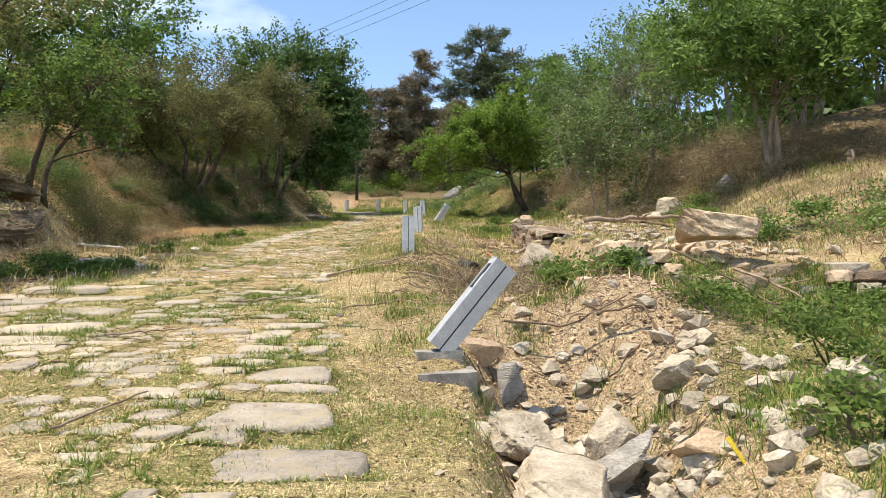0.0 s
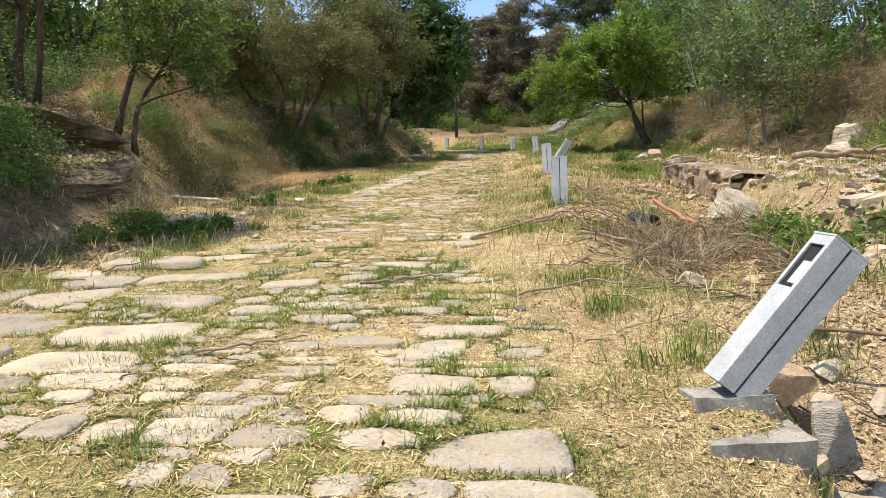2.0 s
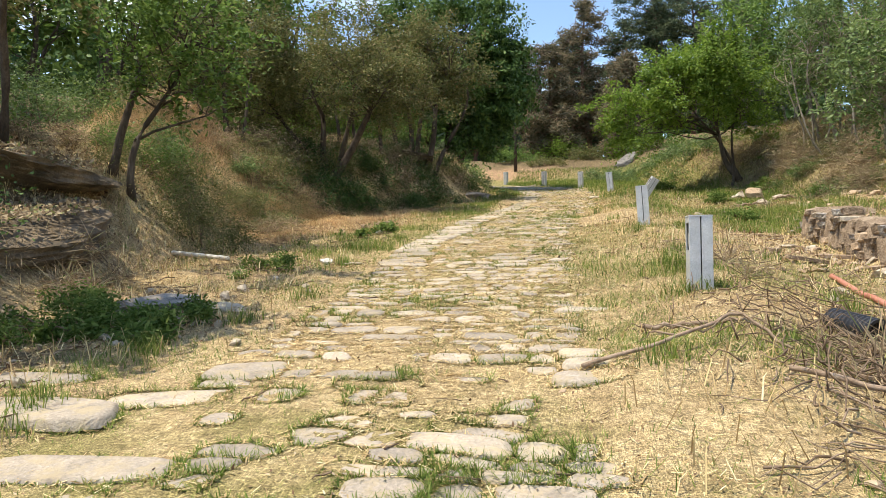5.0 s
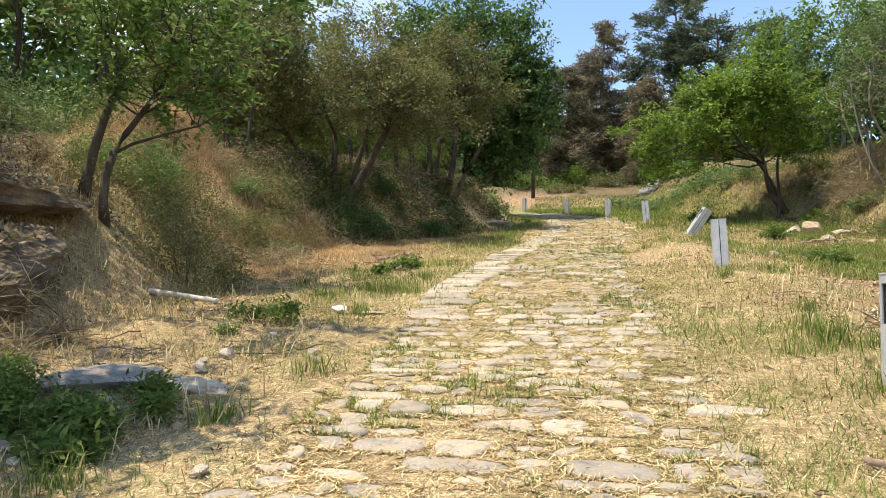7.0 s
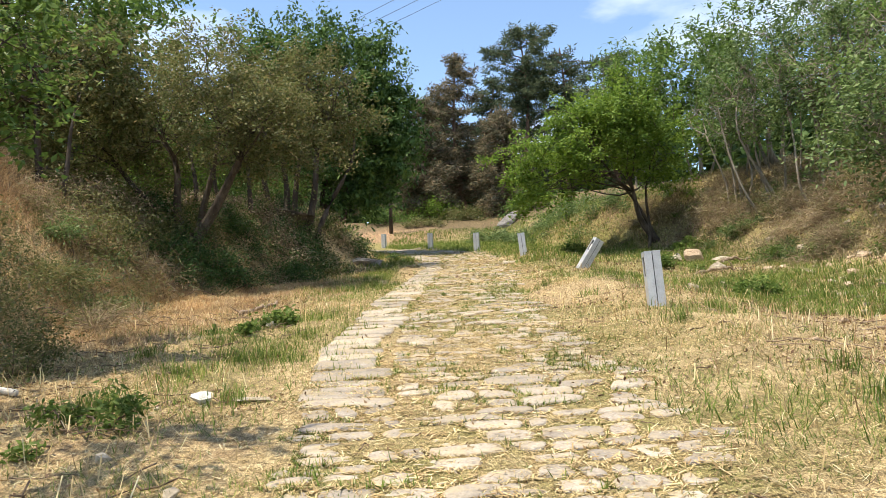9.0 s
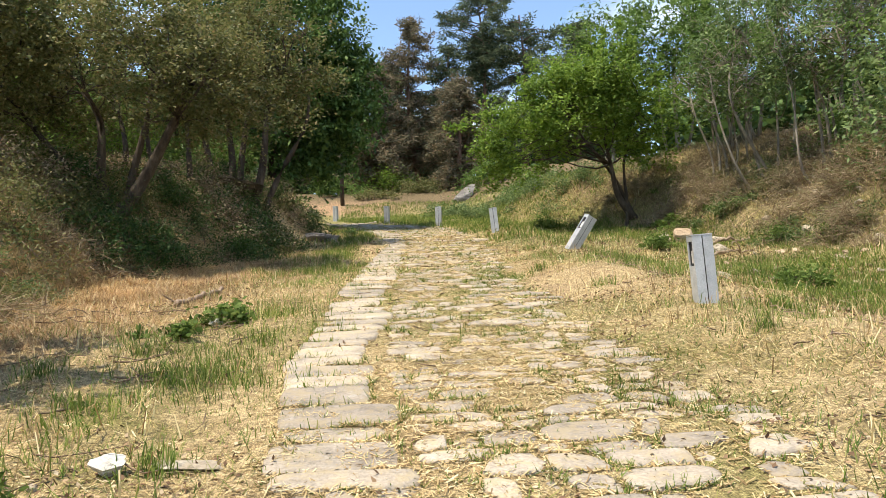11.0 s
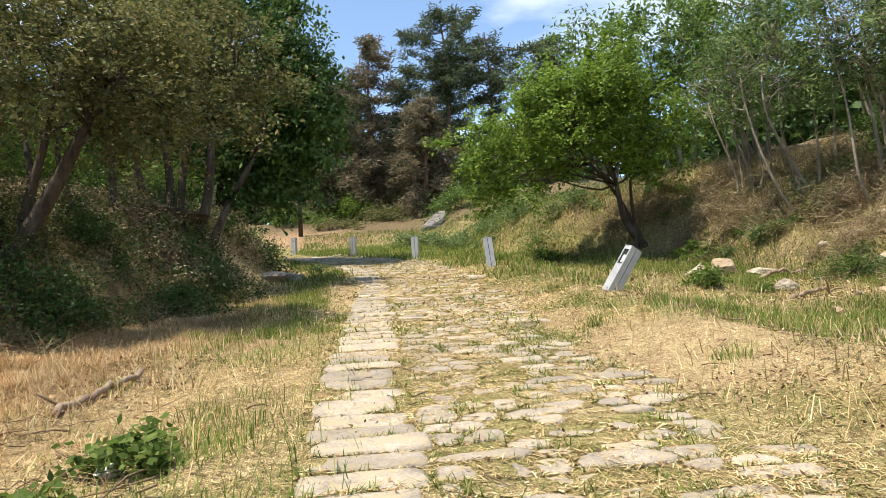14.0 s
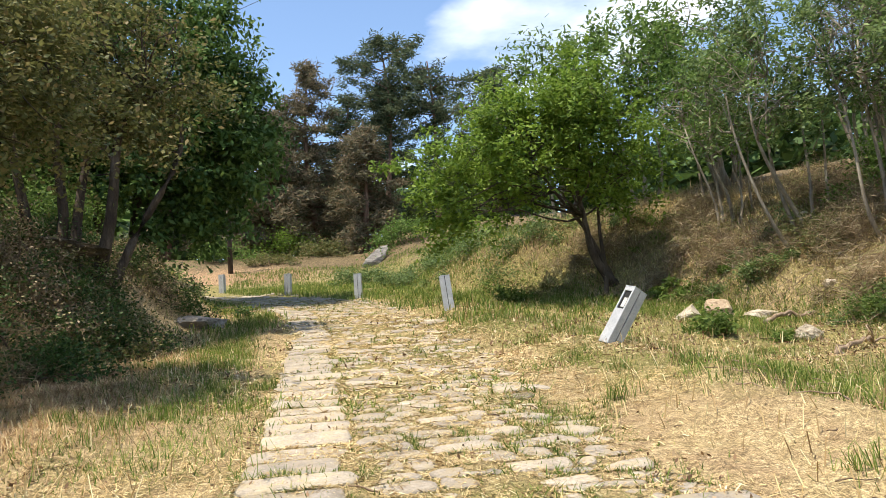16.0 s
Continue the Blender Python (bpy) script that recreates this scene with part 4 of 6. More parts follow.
def rubble(name, centre, spread, n, sizes, material, label, seed, shape=(1, 1, 0.7)):
    """Loose stones too many to count, joined."""
    rng = np.random.default_rng(seed)
    kinds = []
    for k in range(6):
        me = rock_mesh("chip", material, seed * 10 + k, shape, 7, 1, 0.05)
        v = np.array([q.co for q in me.vertices])
        f = np.array([p.vertices[:] for p in me.polygons])
        kinds.append((v, f))
        bpy.data.meshes.remove(me)
    out = []
    for k in range(n):
        x, y = rng.normal(centre[0], spread[0]), rng.normal(centre[1], spread[1])
        s = rng.uniform(*sizes) * rng.uniform(0.6, 1.0)
        m = np.array((pose(0, 0, 0, *rng.uniform(-25, 25, 2), rng.uniform(0, 360))).to_3x3())
        v, f = kinds[rng.integers(6)]
        out.append((v @ m.T * s + np.array(at(x, y, s * 0.15)), f))
    ob = new(name, raw_mesh(name, *joined(out), material))
    return tagged(ob, label, "rubble", kind="stuff")


rubble("rubble", (1.9, 7.6), (0.7, 0.85), 300, (0.02, 0.10), M_TAN, "small tan stone chips on a heap of sandy soil", 50, (1, 0.8, 0.28))
rubble("rubble", (1.45, 5.9), (0.5, 1.1), 250, (0.05, 0.3), M_ROCK, "pale broken stones in the ditch", 51)
rubble("rubble", (3.0, 11.0), (1.3, 1.0), 130, (0.08, 0.32), M_TAN, "tan broken stones on the ruined wall", 52, (1, 0.8, 0.45))
rubble("rubble", (3.2, 15.5), (1.1, 2.6), 150, (0.06, 0.3), M_ROCK, "pale broken stones on the ruined wall", 53, (1, 0.8, 0.45))
rubble("rubble", (2.4, 23.5), (0.9, 1.8), 70, (0.06, 0.26), M_ROCK, "pale flat stones scattered in soil", 54, (1, 0.7, 0.35))
rubble("gravel", (1.9, 8.0), (0.7, 0.9), 1300, (0.012, 0.045), M_TAN, "fine tan stone chips over the sandy heap", 64, (1, 0.8, 0.5))
rubble("gravel", (1.2, 6.4), (0.8, 1.3), 1500, (0.015, 0.055), M_TAN, "fine tan stone chips in the ditch", 62, (1, 0.8, 0.5))
rubble("gravel", (2.6, 12.6), (1.5, 2.6), 700, (0.02, 0.07), M_TAN, "fine tan stone chips over the ruined wall", 63, (1, 0.8, 0.5))
rubble("rubble", (1.2, 17.6), (0.7, 1.3), 90, (0.05, 0.2), M_TAN, "tan stones and wood scraps in straw", 58, (1, 0.6, 0.35))
rubble("rubble", (4.2, 24.8), (0.9, 1.9), 110, (0.06, 0.3), M_TAN, "tan stones on a heap of brown soil", 59, (1, 0.8, 0.5))
rubble("rubble", (6.8, 31.5), (0.9, 2.4), 70, (0.08, 0.35), M_ROCK, "pale stones among brambles on the slope", 60, (1, 0.8, 0.6))
rubble("rubble", (4.6, 13.5), (1.3, 2.2), 120, (0.08, 0.4), M_ROCK, "pale stones and slabs on the ruined wall", 61, (1, 0.8, 0.4))
rubble("rubble", (3.0, 5.3), (0.8, 0.9), 70, (0.06, 0.25), M_ROCK, "pale stones among weeds", 55)
rubble("rubble", (-6.4, 13.6), (0.8, 1.6), 60, (0.04, 0.16), M_ROCK, "small stones in leaf litter", 56)


def block_mesh(material, seed):
    """A roughly squared building stone, one unit each way."""
    bm = bmesh.new()
    bmesh.ops.create_cube(bm, size=0.92)
    bmesh.ops.bevel(bm, geom=bm.edges[:], offset=0.13, segments=1, affect="EDGES")
    bmesh.ops.triangulate(bm, faces=bm.faces[:])
    rng = np.random.default_rng(seed)
    for v in bm.verts:
        v.co += Vector(rng.normal(0, 0.05, 3))
    return bm_mesh("stone", bm, material)


def rubble_wall():
    """The low ruined wall beyond the trench: an earthy core faced stone by stone."""
    rng = np.random.default_rng(21)
    root = new("ruined_wall", None)
    root.matrix_world = Matrix.Translation(at(2.0, 12.0))
    tagged(root, "low ruined wall of rough grey-tan stones in earthy mortar", "wall")
    kinds = [block_mesh(m, 300 + k) for k, m in enumerate((M_TAN, M_EARTH, M_GREYROCK, M_EARTH, M_ROCK, M_EARTH))]
    inv = root.matrix_world.inverted()
    for y0, y1, x_of in ((9.6, 11.2, lambda q: 2.25 + (q - 9.6) * 0.05), (14.6, 20.5, lambda q: 1.92)):
        ys = np.arange(y0, y1 + 0.01, 0.09)
        rows = []
        for q in ys:
            x, low, high = x_of(q), float(land(x_of(q) - 0.4, q)) - 0.15, float(land(x_of(q) + 0.6, q))
            high += 0.04 + 0.05 * float(rough(q * 3, 5.0))
            w = [(x - 0.10, low), (x - 0.12, low + (high - low) * 0.35), (x - 0.09, low + (high - low) * 0.7), (x - 0.05, high - 0.02), (x + 0.1, high + 0.02), (x + 0.5, high), (x + 0.5, low)]
            rows.append([(a + 0.05 * float(rough(q * 4 + 9, b * 6)), q, b + 0.025 * float(rough(q * 6, a * 9))) for a, b in w])
        v = np.array(rows).reshape(-1, 3)
        m = len(rows[0])
        k = np.arange(len(ys) - 1)[:, None] * m
        i = np.arange(m)[None, :]
        f = np.stack([k + i, k + (i + 1) % m, k + m + (i + 1) % m, k + m + i], -1).reshape(-1, 4)
        a = np.array(inv)
        part("core", raw_mesh("core", v @ a[:3, :3].T + a[:3, 3], f, M_EARTH), M_EARTH, root, "brown earth and mortar core")
        base = np.array([[float(land(x_of(q) - 0.4, q)), float(land(x_of(q) + 0.6, q))] for q in ys])
        level = 0
        while level < 5:
            y = y0 + rng.uniform(0, 0.15)
            while y < y1 - 0.1:
                w, h = rng.uniform(0.14, 0.42), rng.uniform(0.08, 0.15)
                lo, hi = np.interp(y, ys, base[:, 0]), np.interp(y, ys, base[:, 1])
                z = lo + 0.02 + 0.125 * level
                if z < hi + 0.02 and rng.uniform() < 0.72:
                    ob = new("stone", kinds[rng.integers(6)])
                    ob.parent = root
                    ob.matrix_basis = inv @ pose(x_of(y) + 0.03 + rng.normal(0, 0.03), y + w / 2, z + h / 2, *rng.uniform(-7, 7, 3)) @ Matrix.Diagonal((0.32, w, h, 1))
                y += w
            level += 1


rubble_wall()


def retaining_wall():
    """The broken stretch of wall that faces the heap."""
    rng = np.random.default_rng(22)
    root = new("retaining_wall", None)
    root.matrix_world = Matrix.Translation(at(4.0, 9.6))
    tagged(root, "broken retaining wall of flat tan stones behind the weeds", "wall")
    kinds = [block_mesh(m, 340 + k) for k, m in enumerate((M_TAN, M_ROCK, M_TAN, M_EARTH, M_GREYROCK))]
    inv = root.matrix_world.inverted()
    for level in range(4):
        x = 1.9 + rng.uniform(0, 0.3)
        while x < 6.8:
            w, h = rng.uniform(0.25, 0.7), rng.uniform(0.12, 0.19)
            y = 9.55 + 0.08 * level + 0.15 * float(rough(x, 3.0))
            z = float(land(x + w / 2, 9.2)) - 0.02 + 0.15 * level
            if rng.uniform() < 0.85 - 0.12 * level:
                ob = new("stone", kinds[rng.integers(5)])
                ob.parent = root
                ob.matrix_basis = inv @ pose(x + w / 2, y + 0.15 + rng.normal(0, 0.04), z + h / 2, *rng.uniform(-6, 6, 2), rng.uniform(-14, 14)) @ Matrix.Diagonal((w, 0.5, h * 1.1, 1))
            x += w


retaining_wall()


# ---------------------------------------------------------------- lamp bollards along the verge
def lamp_bollard(x, y, height, turn, lean=(0, 0), label="", z=None):
    """Two pressed-metal halves with a dark joint between them, a lamp opening in one side and a cap."""
    root = new("lamp_bollard", None)
    root.matrix_world = (pose(x, y, float(land(x, y)) - 0.03 if z is None else z, lean[0], lean[1], 0)) @ pose(0, 0, 0, 0, 0, turn)
    tagged(root, label or "grey metal lamp bollard standing at the roadside", "bollard", "lamp bollards along the road")
    for s, nm in ((-1, "half"), (1, "half")):
        bm = bmesh.new()
        x0, x1 = (-0.112, -0.006) if s < 0 else (0.006, 0.112)
        box(bm, x0, x1, -0.1, -0.086, 0, height, 0.004)
        box(bm, x0, x1, 0.086, 0.1, 0, height, 0.004)
        if s > 0:
            box(bm, 0.098, 0.1125, -0.098, 0.098, 0, height - 0.002, 0.003)
        else:
            box(bm, -0.1125, -0.098, -0.098, 0.098, 0, height - 0.33, 0.003)
            box(bm, -0.1125, -0.098, -0.098, -0.07, height - 0.33, height - 0.002, 0.003)
            box(bm, -0.1125, -0.098, 0.07, 0.098, height - 0.33, height - 0.002, 0.003)
            box(bm, -0.1125, -0.098, -0.072, 0.072, height - 0.06, height - 0.002, 0.003)
        part(nm, bm, M_METAL, root)
    part("joint", box(bmesh.new(), -0.01, 0.01, -0.089, 0.089, 0.005, height - 0.006), M_DARK, root, "dark joint between the halves")
    win = part("lamp_opening", box(bmesh.new(), -0.094, -0.05, -0.072, 0.072, height - 0.33, height - 0.06, 0.002), M_DARK, root, "black lamp opening")
    part("lens", box(bmesh.new(), -0.0975, -0.0945, -0.04, 0.03, height - 0.3, height - 0.16, 0.001), M_LENS, win, "milky broken lens")
    part("cap", box(bmesh.new(), -0.116, 0.116, -0.104, 0.104, height - 0.001, height + 0.012, 0.004), M_METAL, root)
    return root


lamp_bollard(-0.65, 14.46, 0.76, 4)
lamp_bollard(-0.68, 21.85, 0.76, -4, (0, -3))
lamp_bollard(-0.28, 29.7, 0.84, 16, (4, 33), "grey metal lamp bollard leaning over in the grass")
lamp_bollard(-0.9, 36.4, 0.78, -10, (0, -5), "grey metal lamp bollard, its top broken open")
lamp_bollard(-2.1, 43.5, 0.78, -14)
lamp_bollard(-4.1, 48.6, 0.78, -20)
lamp_bollard(-6.75, 54.0, 0.8, -25)
lamp_bollard(-0.05, 6.82, 0.93, 11, (-2, 39), "grey metal lamp bollard knocked over beside its concrete footing", 1.07)


def concrete_footing():
    root = new("concrete_footing", None)
    root.matrix_world = pose(-0.03, 6.72, 1.0, 3, -3, 6)
    tagged(root, "broken concrete footing with a stepped top", "footing")
    for nm, args in (("upper_block", (-0.2, 0.2, 0.0, 0.26, -0.25, 0.05)), ("lower_block", (-0.22, 0.27, -0.28, 0.06, -0.6, -0.1))):
        bm = box(bmesh.new(), *args)
        bmesh.ops.subdivide_edges(bm, edges=bm.edges[:], cuts=6, use_grid_fill=True)
        for v in bm.verts:
            n = noise.noise_vector(v.co * 6.0) * 0.014 + noise.noise_vector(v.co * 19.0) * 0.008
            v.co += n
        part(nm, bm, M_CONC, root)


concrete_footing()


def ribbed_pipe():
    """A cut length of black corrugated drain pipe, hollow."""
    rng = 0.105
    prof = []
    n = 44
    for k in range(n + 1):
        prof.append((k / n * 0.5, rng + (0.012 if k % 4 < 2 else 0.0)))
    prof += [(0.5, rng - 0.014), (0.0, rng - 0.014)]
    bm = bmesh.new()
    rings = []
    for q, r in prof:
        rings.append([bm.verts.new((r * math.cos(a), q, r * math.sin(a))) for a in np.linspace(0, 2 * math.pi, 24, endpoint=False)])
    for a, b in zip(rings, rings[1:] + rings[:1]):
        for k in range(24):
            bm.faces.new((a[k], a[(k + 1) % 24], b[(k + 1) % 24], b[k]))
    bmesh.ops.recalc_face_normals(bm, faces=bm.faces[:])
    ob = new("drain_pipe", bm_mesh("drain_pipe", bm, M_PIPE, False))
    ob.matrix_world = pose(0.52, 13.1, float(land(0.5, 13.3)) + 0.11, 0, 0, 24) @ pose(0, 0, 0, 8, 0, 0)
    tagged(ob, "short black corrugated plastic drain pipe on the soil", "pipe")


ribbed_pipe()


def branch(name, points, r0, r1, label, material=M_DEADWOOD, twigs=0, seed=1, category="branch", wobble=0.5):
    """A dead branch lying on the ground; points (x, y, height over the ground)."""
    rng = np.random.default_rng(seed)
    raw = np.array([at(x, y, h) for x, y, h in points])
    t = np.linspace(0, len(raw) - 1, 14)
    pts = np.stack([np.interp(t, np.arange(len(raw)), raw[:, k]) for k in range(3)], 1) + rng.normal(0, r0 * wobble, (14, 3))
    pts[:, 2] = np.maximum(pts[:, 2], land(pts[:, 0], pts[:, 1]) + r0 * 0.5)
    out = [tube_arrays(pts, np.linspace(r0, r1, 14), 7)]
    for _ in range(twigs):
        a = pts[rng.integers(4, 13)]
        b = a + rng.normal(0, 0.3, 3) * np.array([1, 1, 0.2]) + np.array([0, 0, 0.02])
        b[2] = max(b[2], float(land(b[0], b[1])) + 0.01)
        out.append(tube_arrays(curve_points(a, b, 0.12, 5, rng), np.linspace(r1 * 0.9, r1 * 0.3, 5), 5))
    return tagged(new(name, raw_mesh(name, *joined(out), material, True)), label, category)


branch("plank", [(-9.0, 19.04, 0.05), (-7.65, 18.46, 0.05)], 0.04, 0.035, "pale bleached length of wood on dry grass", M_WHITE, 0, 1, "wood", 0.03)
branch("branch", [(-7.0, 24.05, 0.05), (-6.9, 24.9, 0.06), (-6.74, 25.73, 0.08)], 0.035, 0.03, "pale dead branch lying on straw", M_DEADWOOD, 1, 2)
branch("branch", [(-1.8, 11.9, 0.03), (-1.2, 12.1, 0.1), (-0.6, 12.7, 0.16), (-0.3, 12.3, 0.05)], 0.017, 0.011, "crooked grey dead branch on the verge", M_DEADWOOD, 5, 3)
branch("branch", [(-1.3, 13.2, 0.05), (-0.5, 13.0, 0.06)], 0.022, 0.018, "thin straight dead branch", M_DEADWOOD, 0, 4)
branch("branch", [(-0.5, 11.6, 0.1), (0.3, 11.2, 0.12), (1.3, 11.3, 0.12)], 0.02, 0.012, "bent dead branch among brushwood", M_DEADWOOD, 6, 5)
branch("branch", [(1.5, 7.6, 0.35), (1.9, 7.4, 0.3), (2.0, 7.0, 0.05)], 0.016, 0.008, "dry forked root arching over the sandy heap", M_TWIG, 6, 6)
branch("branch", [(0.6, 7.7, 0.35), (1.2, 7.6, 0.36), (1.8, 7.6, 0.3)], 0.014, 0.008, "dry root arching over the sandy heap", M_TWIG, 4, 7)
branch("branch", [(2.0, 28.3, 0.05), (2.5, 28.5, 0.1), (3.1, 28.9, 0.08)], 0.04, 0.02, "crooked pale dead branch on bare soil", M_DEADWOOD, 3, 8)
branch("branch", [(3.9, 32.3, 0.1), (4.4, 32.4, 0.14), (5.0, 32.4, 0.06)], 0.045, 0.025, "cut branch lying on the grass", M_DEADWOOD, 2, 9)
branch("branch", [(2.6, 14.0, 0.35), (3.4, 14.3, 0.4), (4.6, 14.2, 0.3)], 0.05, 0.03, "dead branch lying over rubble", M_DEADWOOD, 2, 10)
branch("branch", [(4.0, 17.6, 0.1), (4.6, 17.2, 0.15), (5.3, 17.2, 0.1)], 0.04, 0.03, "reddish dead branch on the slope", M_TWIG, 1, 11)
branch("stick", [(-2.3, 4.6, 0.05), (-2.05, 5.4, 0.05)], 0.01, 0.006, "thin dark stick on a paving slab", M_DEADWOOD, 0, 12, "stick")
branch("stick", [(-2.6, 9.5, 0.04), (-1.9, 9.9, 0.05)], 0.016, 0.01, "dark stick on the paving", M_DEADWOOD, 0, 13, "stick")
branch("stick", [(-1.2, 9.0, 0.03), (-0.5, 9.6, 0.08), (-0.2, 9.5, 0.02)], 0.012, 0.008, "thin dead stick on the verge", M_DEADWOOD, 0, 14, "stick")
branch("stick", [(-3.2, 7.4, 0.04), (-2.6, 7.9, 0.04)], 0.012, 0.006, "thin dead stick on the paving", M_DEADWOOD, 0, 15, "stick")
branch("conduit", [(0.9, 15.6, 0.05), (1.2, 14.4, 0.04), (1.3, 13.6, 0.03)], 0.03, 0.03, "faded red plastic conduit lying in the trench", M_REDPIPE, 0, 16, "pipe")
branch("branch", [(2.3, 7.9, 0.5), (3.0, 7.7, 0.35), (3.4, 7.2, 0.1)], 0.012, 0.006, "thin dry twig over weeds", M_TWIG, 5, 17)
branch("branch", [(3.3, 8.8, 0.5), (3.6, 8.0, 0.3), (3.8, 7.5, 0.1)], 0.016, 0.01, "pale dry stalks leaning over weeds", M_DEADWOOD, 3, 18)
branch("tree_stump", [(9.9, 18.6, -0.05), (9.92, 18.62, 0.35)], 0.09, 0.08, "grey cut stump on the slope", M_DEADWOOD, 0, 19, "stump")
for k, (x, y, a) in enumerate([(1.0, 17.0, 20), (1.5, 17.7, -35), (0.9, 18.2, 70), (1.7, 16.6, 5)]):
    bm = box(bmesh.new(), -0.28, 0.28, -0.05, 0.05, -0.025, 0.025, 0.006)
    ob = new("timber_offcut", bm_mesh("timber_offcut", bm, M_DEADWOOD))
    ob.matrix_world = pose(*at(x, y, 0.05), 6, 8 - 5 * k, a)
    tagged(ob, "short pale offcut of timber lying on rubble", "timber", "timber offcuts by the wall")
rock(-5.75, 17.9, (0.19, 0.15, 0.11), M_WHITE, "crumbling lump of white plaster in the grass", 41, (20, 15, 20), 0.1, False, "plaster_lump")
rock(-5.35, 17.98, (0.5, 0.24, 0.05), M_ROCK, "flat pale stone flake in the straw", 42, (0, 0, -10), 0.2, True, "stone_flake")
rock(-6.1, 22.3, (0.16, 0.12, 0.1), M_WHITE, "small white stone in straw", 43, (0, 0, 0), 0.1, False, "plaster_lump")


def brushwood(n, spot, size, reach, label, seed, material=M_TWIG):
    """A tangle of dead twigs lying over the ground; spot gives the places."""
    rng = np.random.default_rng(seed)
    out = []
    for x, y in spot(rng, n):
        a, L = rng.uniform(0, 2 * np.pi), reach * rng.uniform(0.4, 1.4)
        h = rng.uniform(0.01, size)
        p = curve_points((x, y, 0), (x + math.cos(a) * L, y + math.sin(a) * L, 0), 0.09, 5, rng)
        p[:, 2] = land(p[:, 0], p[:, 1]) + 0.01 + h * rng.uniform(0.2, 1, 5)
        out.append(tube_arrays(p, np.linspace(1.0, 0.45, 5) * rng.uniform(0.003, 0.009), 4))
    v, f = joined(out)
    tagged(new("brushwood", raw_mesh("brushwood", v, f, material, True)), label, "brushwood", kind="stuff")


brushwood(800, lambda r, n: np.stack([r.normal(0.7, 0.6, n), r.normal(12.4, 1.2, n)], 1), 0.25, 0.4, "brown brushwood heaped in the trench", 901)
brushwood(160, lambda r, n: np.stack([r.normal(0.1, 0.4, n), r.normal(10.6, 1.3, n)], 1), 0.12, 0.4, "dead twigs strewn on the verge", 902, M_DEADWOOD)
brushwood(200, lambda r, n: np.stack([r.uniform(0.2, 2.6, n), r.uniform(5.0, 9.5, n)], 1), 0.12, 0.3, "dry roots and twigs among the rubble", 903)
brushwood(260, lambda r, n: np.stack([r.uniform(-0.8, 2.8, n), r.uniform(15, 27, n)], 1), 0.08, 0.35, "dead twigs strewn on the verge", 904, M_DEADWOOD)
brushwood(220, lambda r, n: np.stack([r.uniform(-8.8, -5.4, n), r.uniform(9.5, 24, n)], 1), 0.12, 0.45, "dead twigs below the bank", 905)
brushwood(380, lambda r, n: (lambda y: np.stack([bank_foot_right(y) + r.uniform(-0.2, 3.2, n), y], 1))(r.uniform(22, 42, n)), 0.45, 0.8, "tangle of dead stems over the slope", 906, M_TWIG)
brushwood(260, lambda r, n: (lambda y: np.stack([bank_foot_right(y) + r.uniform(-0.5, 3.0, n), y], 1))(r.uniform(22, 42, n)), 0.4, 0.9, "bleached dead stems over the slope", 907, M_DEADWOOD)
brushwood(140, lambda r, n: np.stack([r.uniform(-4.6, -0.5, n), r.uniform(4, 30, n)], 1), 0.02, 0.16, "small twigs lying on the road", 908, M_TWIG)


def yellow_marker():
    bm = bmesh.new()
    box(bm, -0.03, 0.03, -0.003, 0.003, 0, 0.2, 0.001)
    for v in bm.verts:
        v.co.x *= 0.35 + 1.6 * (v.co.z / 0.2) * (1.2 - v.co.z / 0.2)
        v.co.y += 0.05 * (v.co.z / 0.2) ** 2
    ob = new("plastic_marker", bm_mesh("plastic_marker", bm, M_YELLOW))
    ob.matrix_world = pose(*at(1.9, 4.95, -0.02), -10, -22, 30)
    tagged(ob, "bright yellow plastic strip sticking out of the weeds", "marker")


yellow_marker()


def pole_and_cables():
    root = new("utility_pole", None)
    root.matrix_world = Matrix.Translation(at(-6.7, 60, -0.1))
    tagged(root, "thin dark wooden utility pole", "pole")
    part("shaft", raw_mesh("shaft", *tube_arrays([(0, 0, 0), (0, 0, 2.5), (-0.1, 0, 5.2)], [0.13, 0.11, 0.09], 10), M_BARK, True), M_BARK, root)
    part("crossarm", box(bmesh.new(), -0.6, 0.4, -0.05, 0.05, 4.8, 4.9, 0.01), M_BARK, root)
    for k in range(3):
        a, b = np.array([-40, 92 + k * 1.6, 23.0]), np.array([45, 1.5 + k * 1.6, 23.0])
        t = np.linspace(0, 1, 40)[:, None]
        pts = a + (b - a) * t - np.array([0, 0, 2.0]) * 4 * t * (1 - t) + np.array([0, 0, 2.0])
        tagged(new("power_cable", raw_mesh("power_cable", *tube_arrays(pts, np.full(40, 0.013), 6), M_CABLE, True)), "dark overhead power cable against the sky", "cable", "overhead cables")


pole_and_cables()

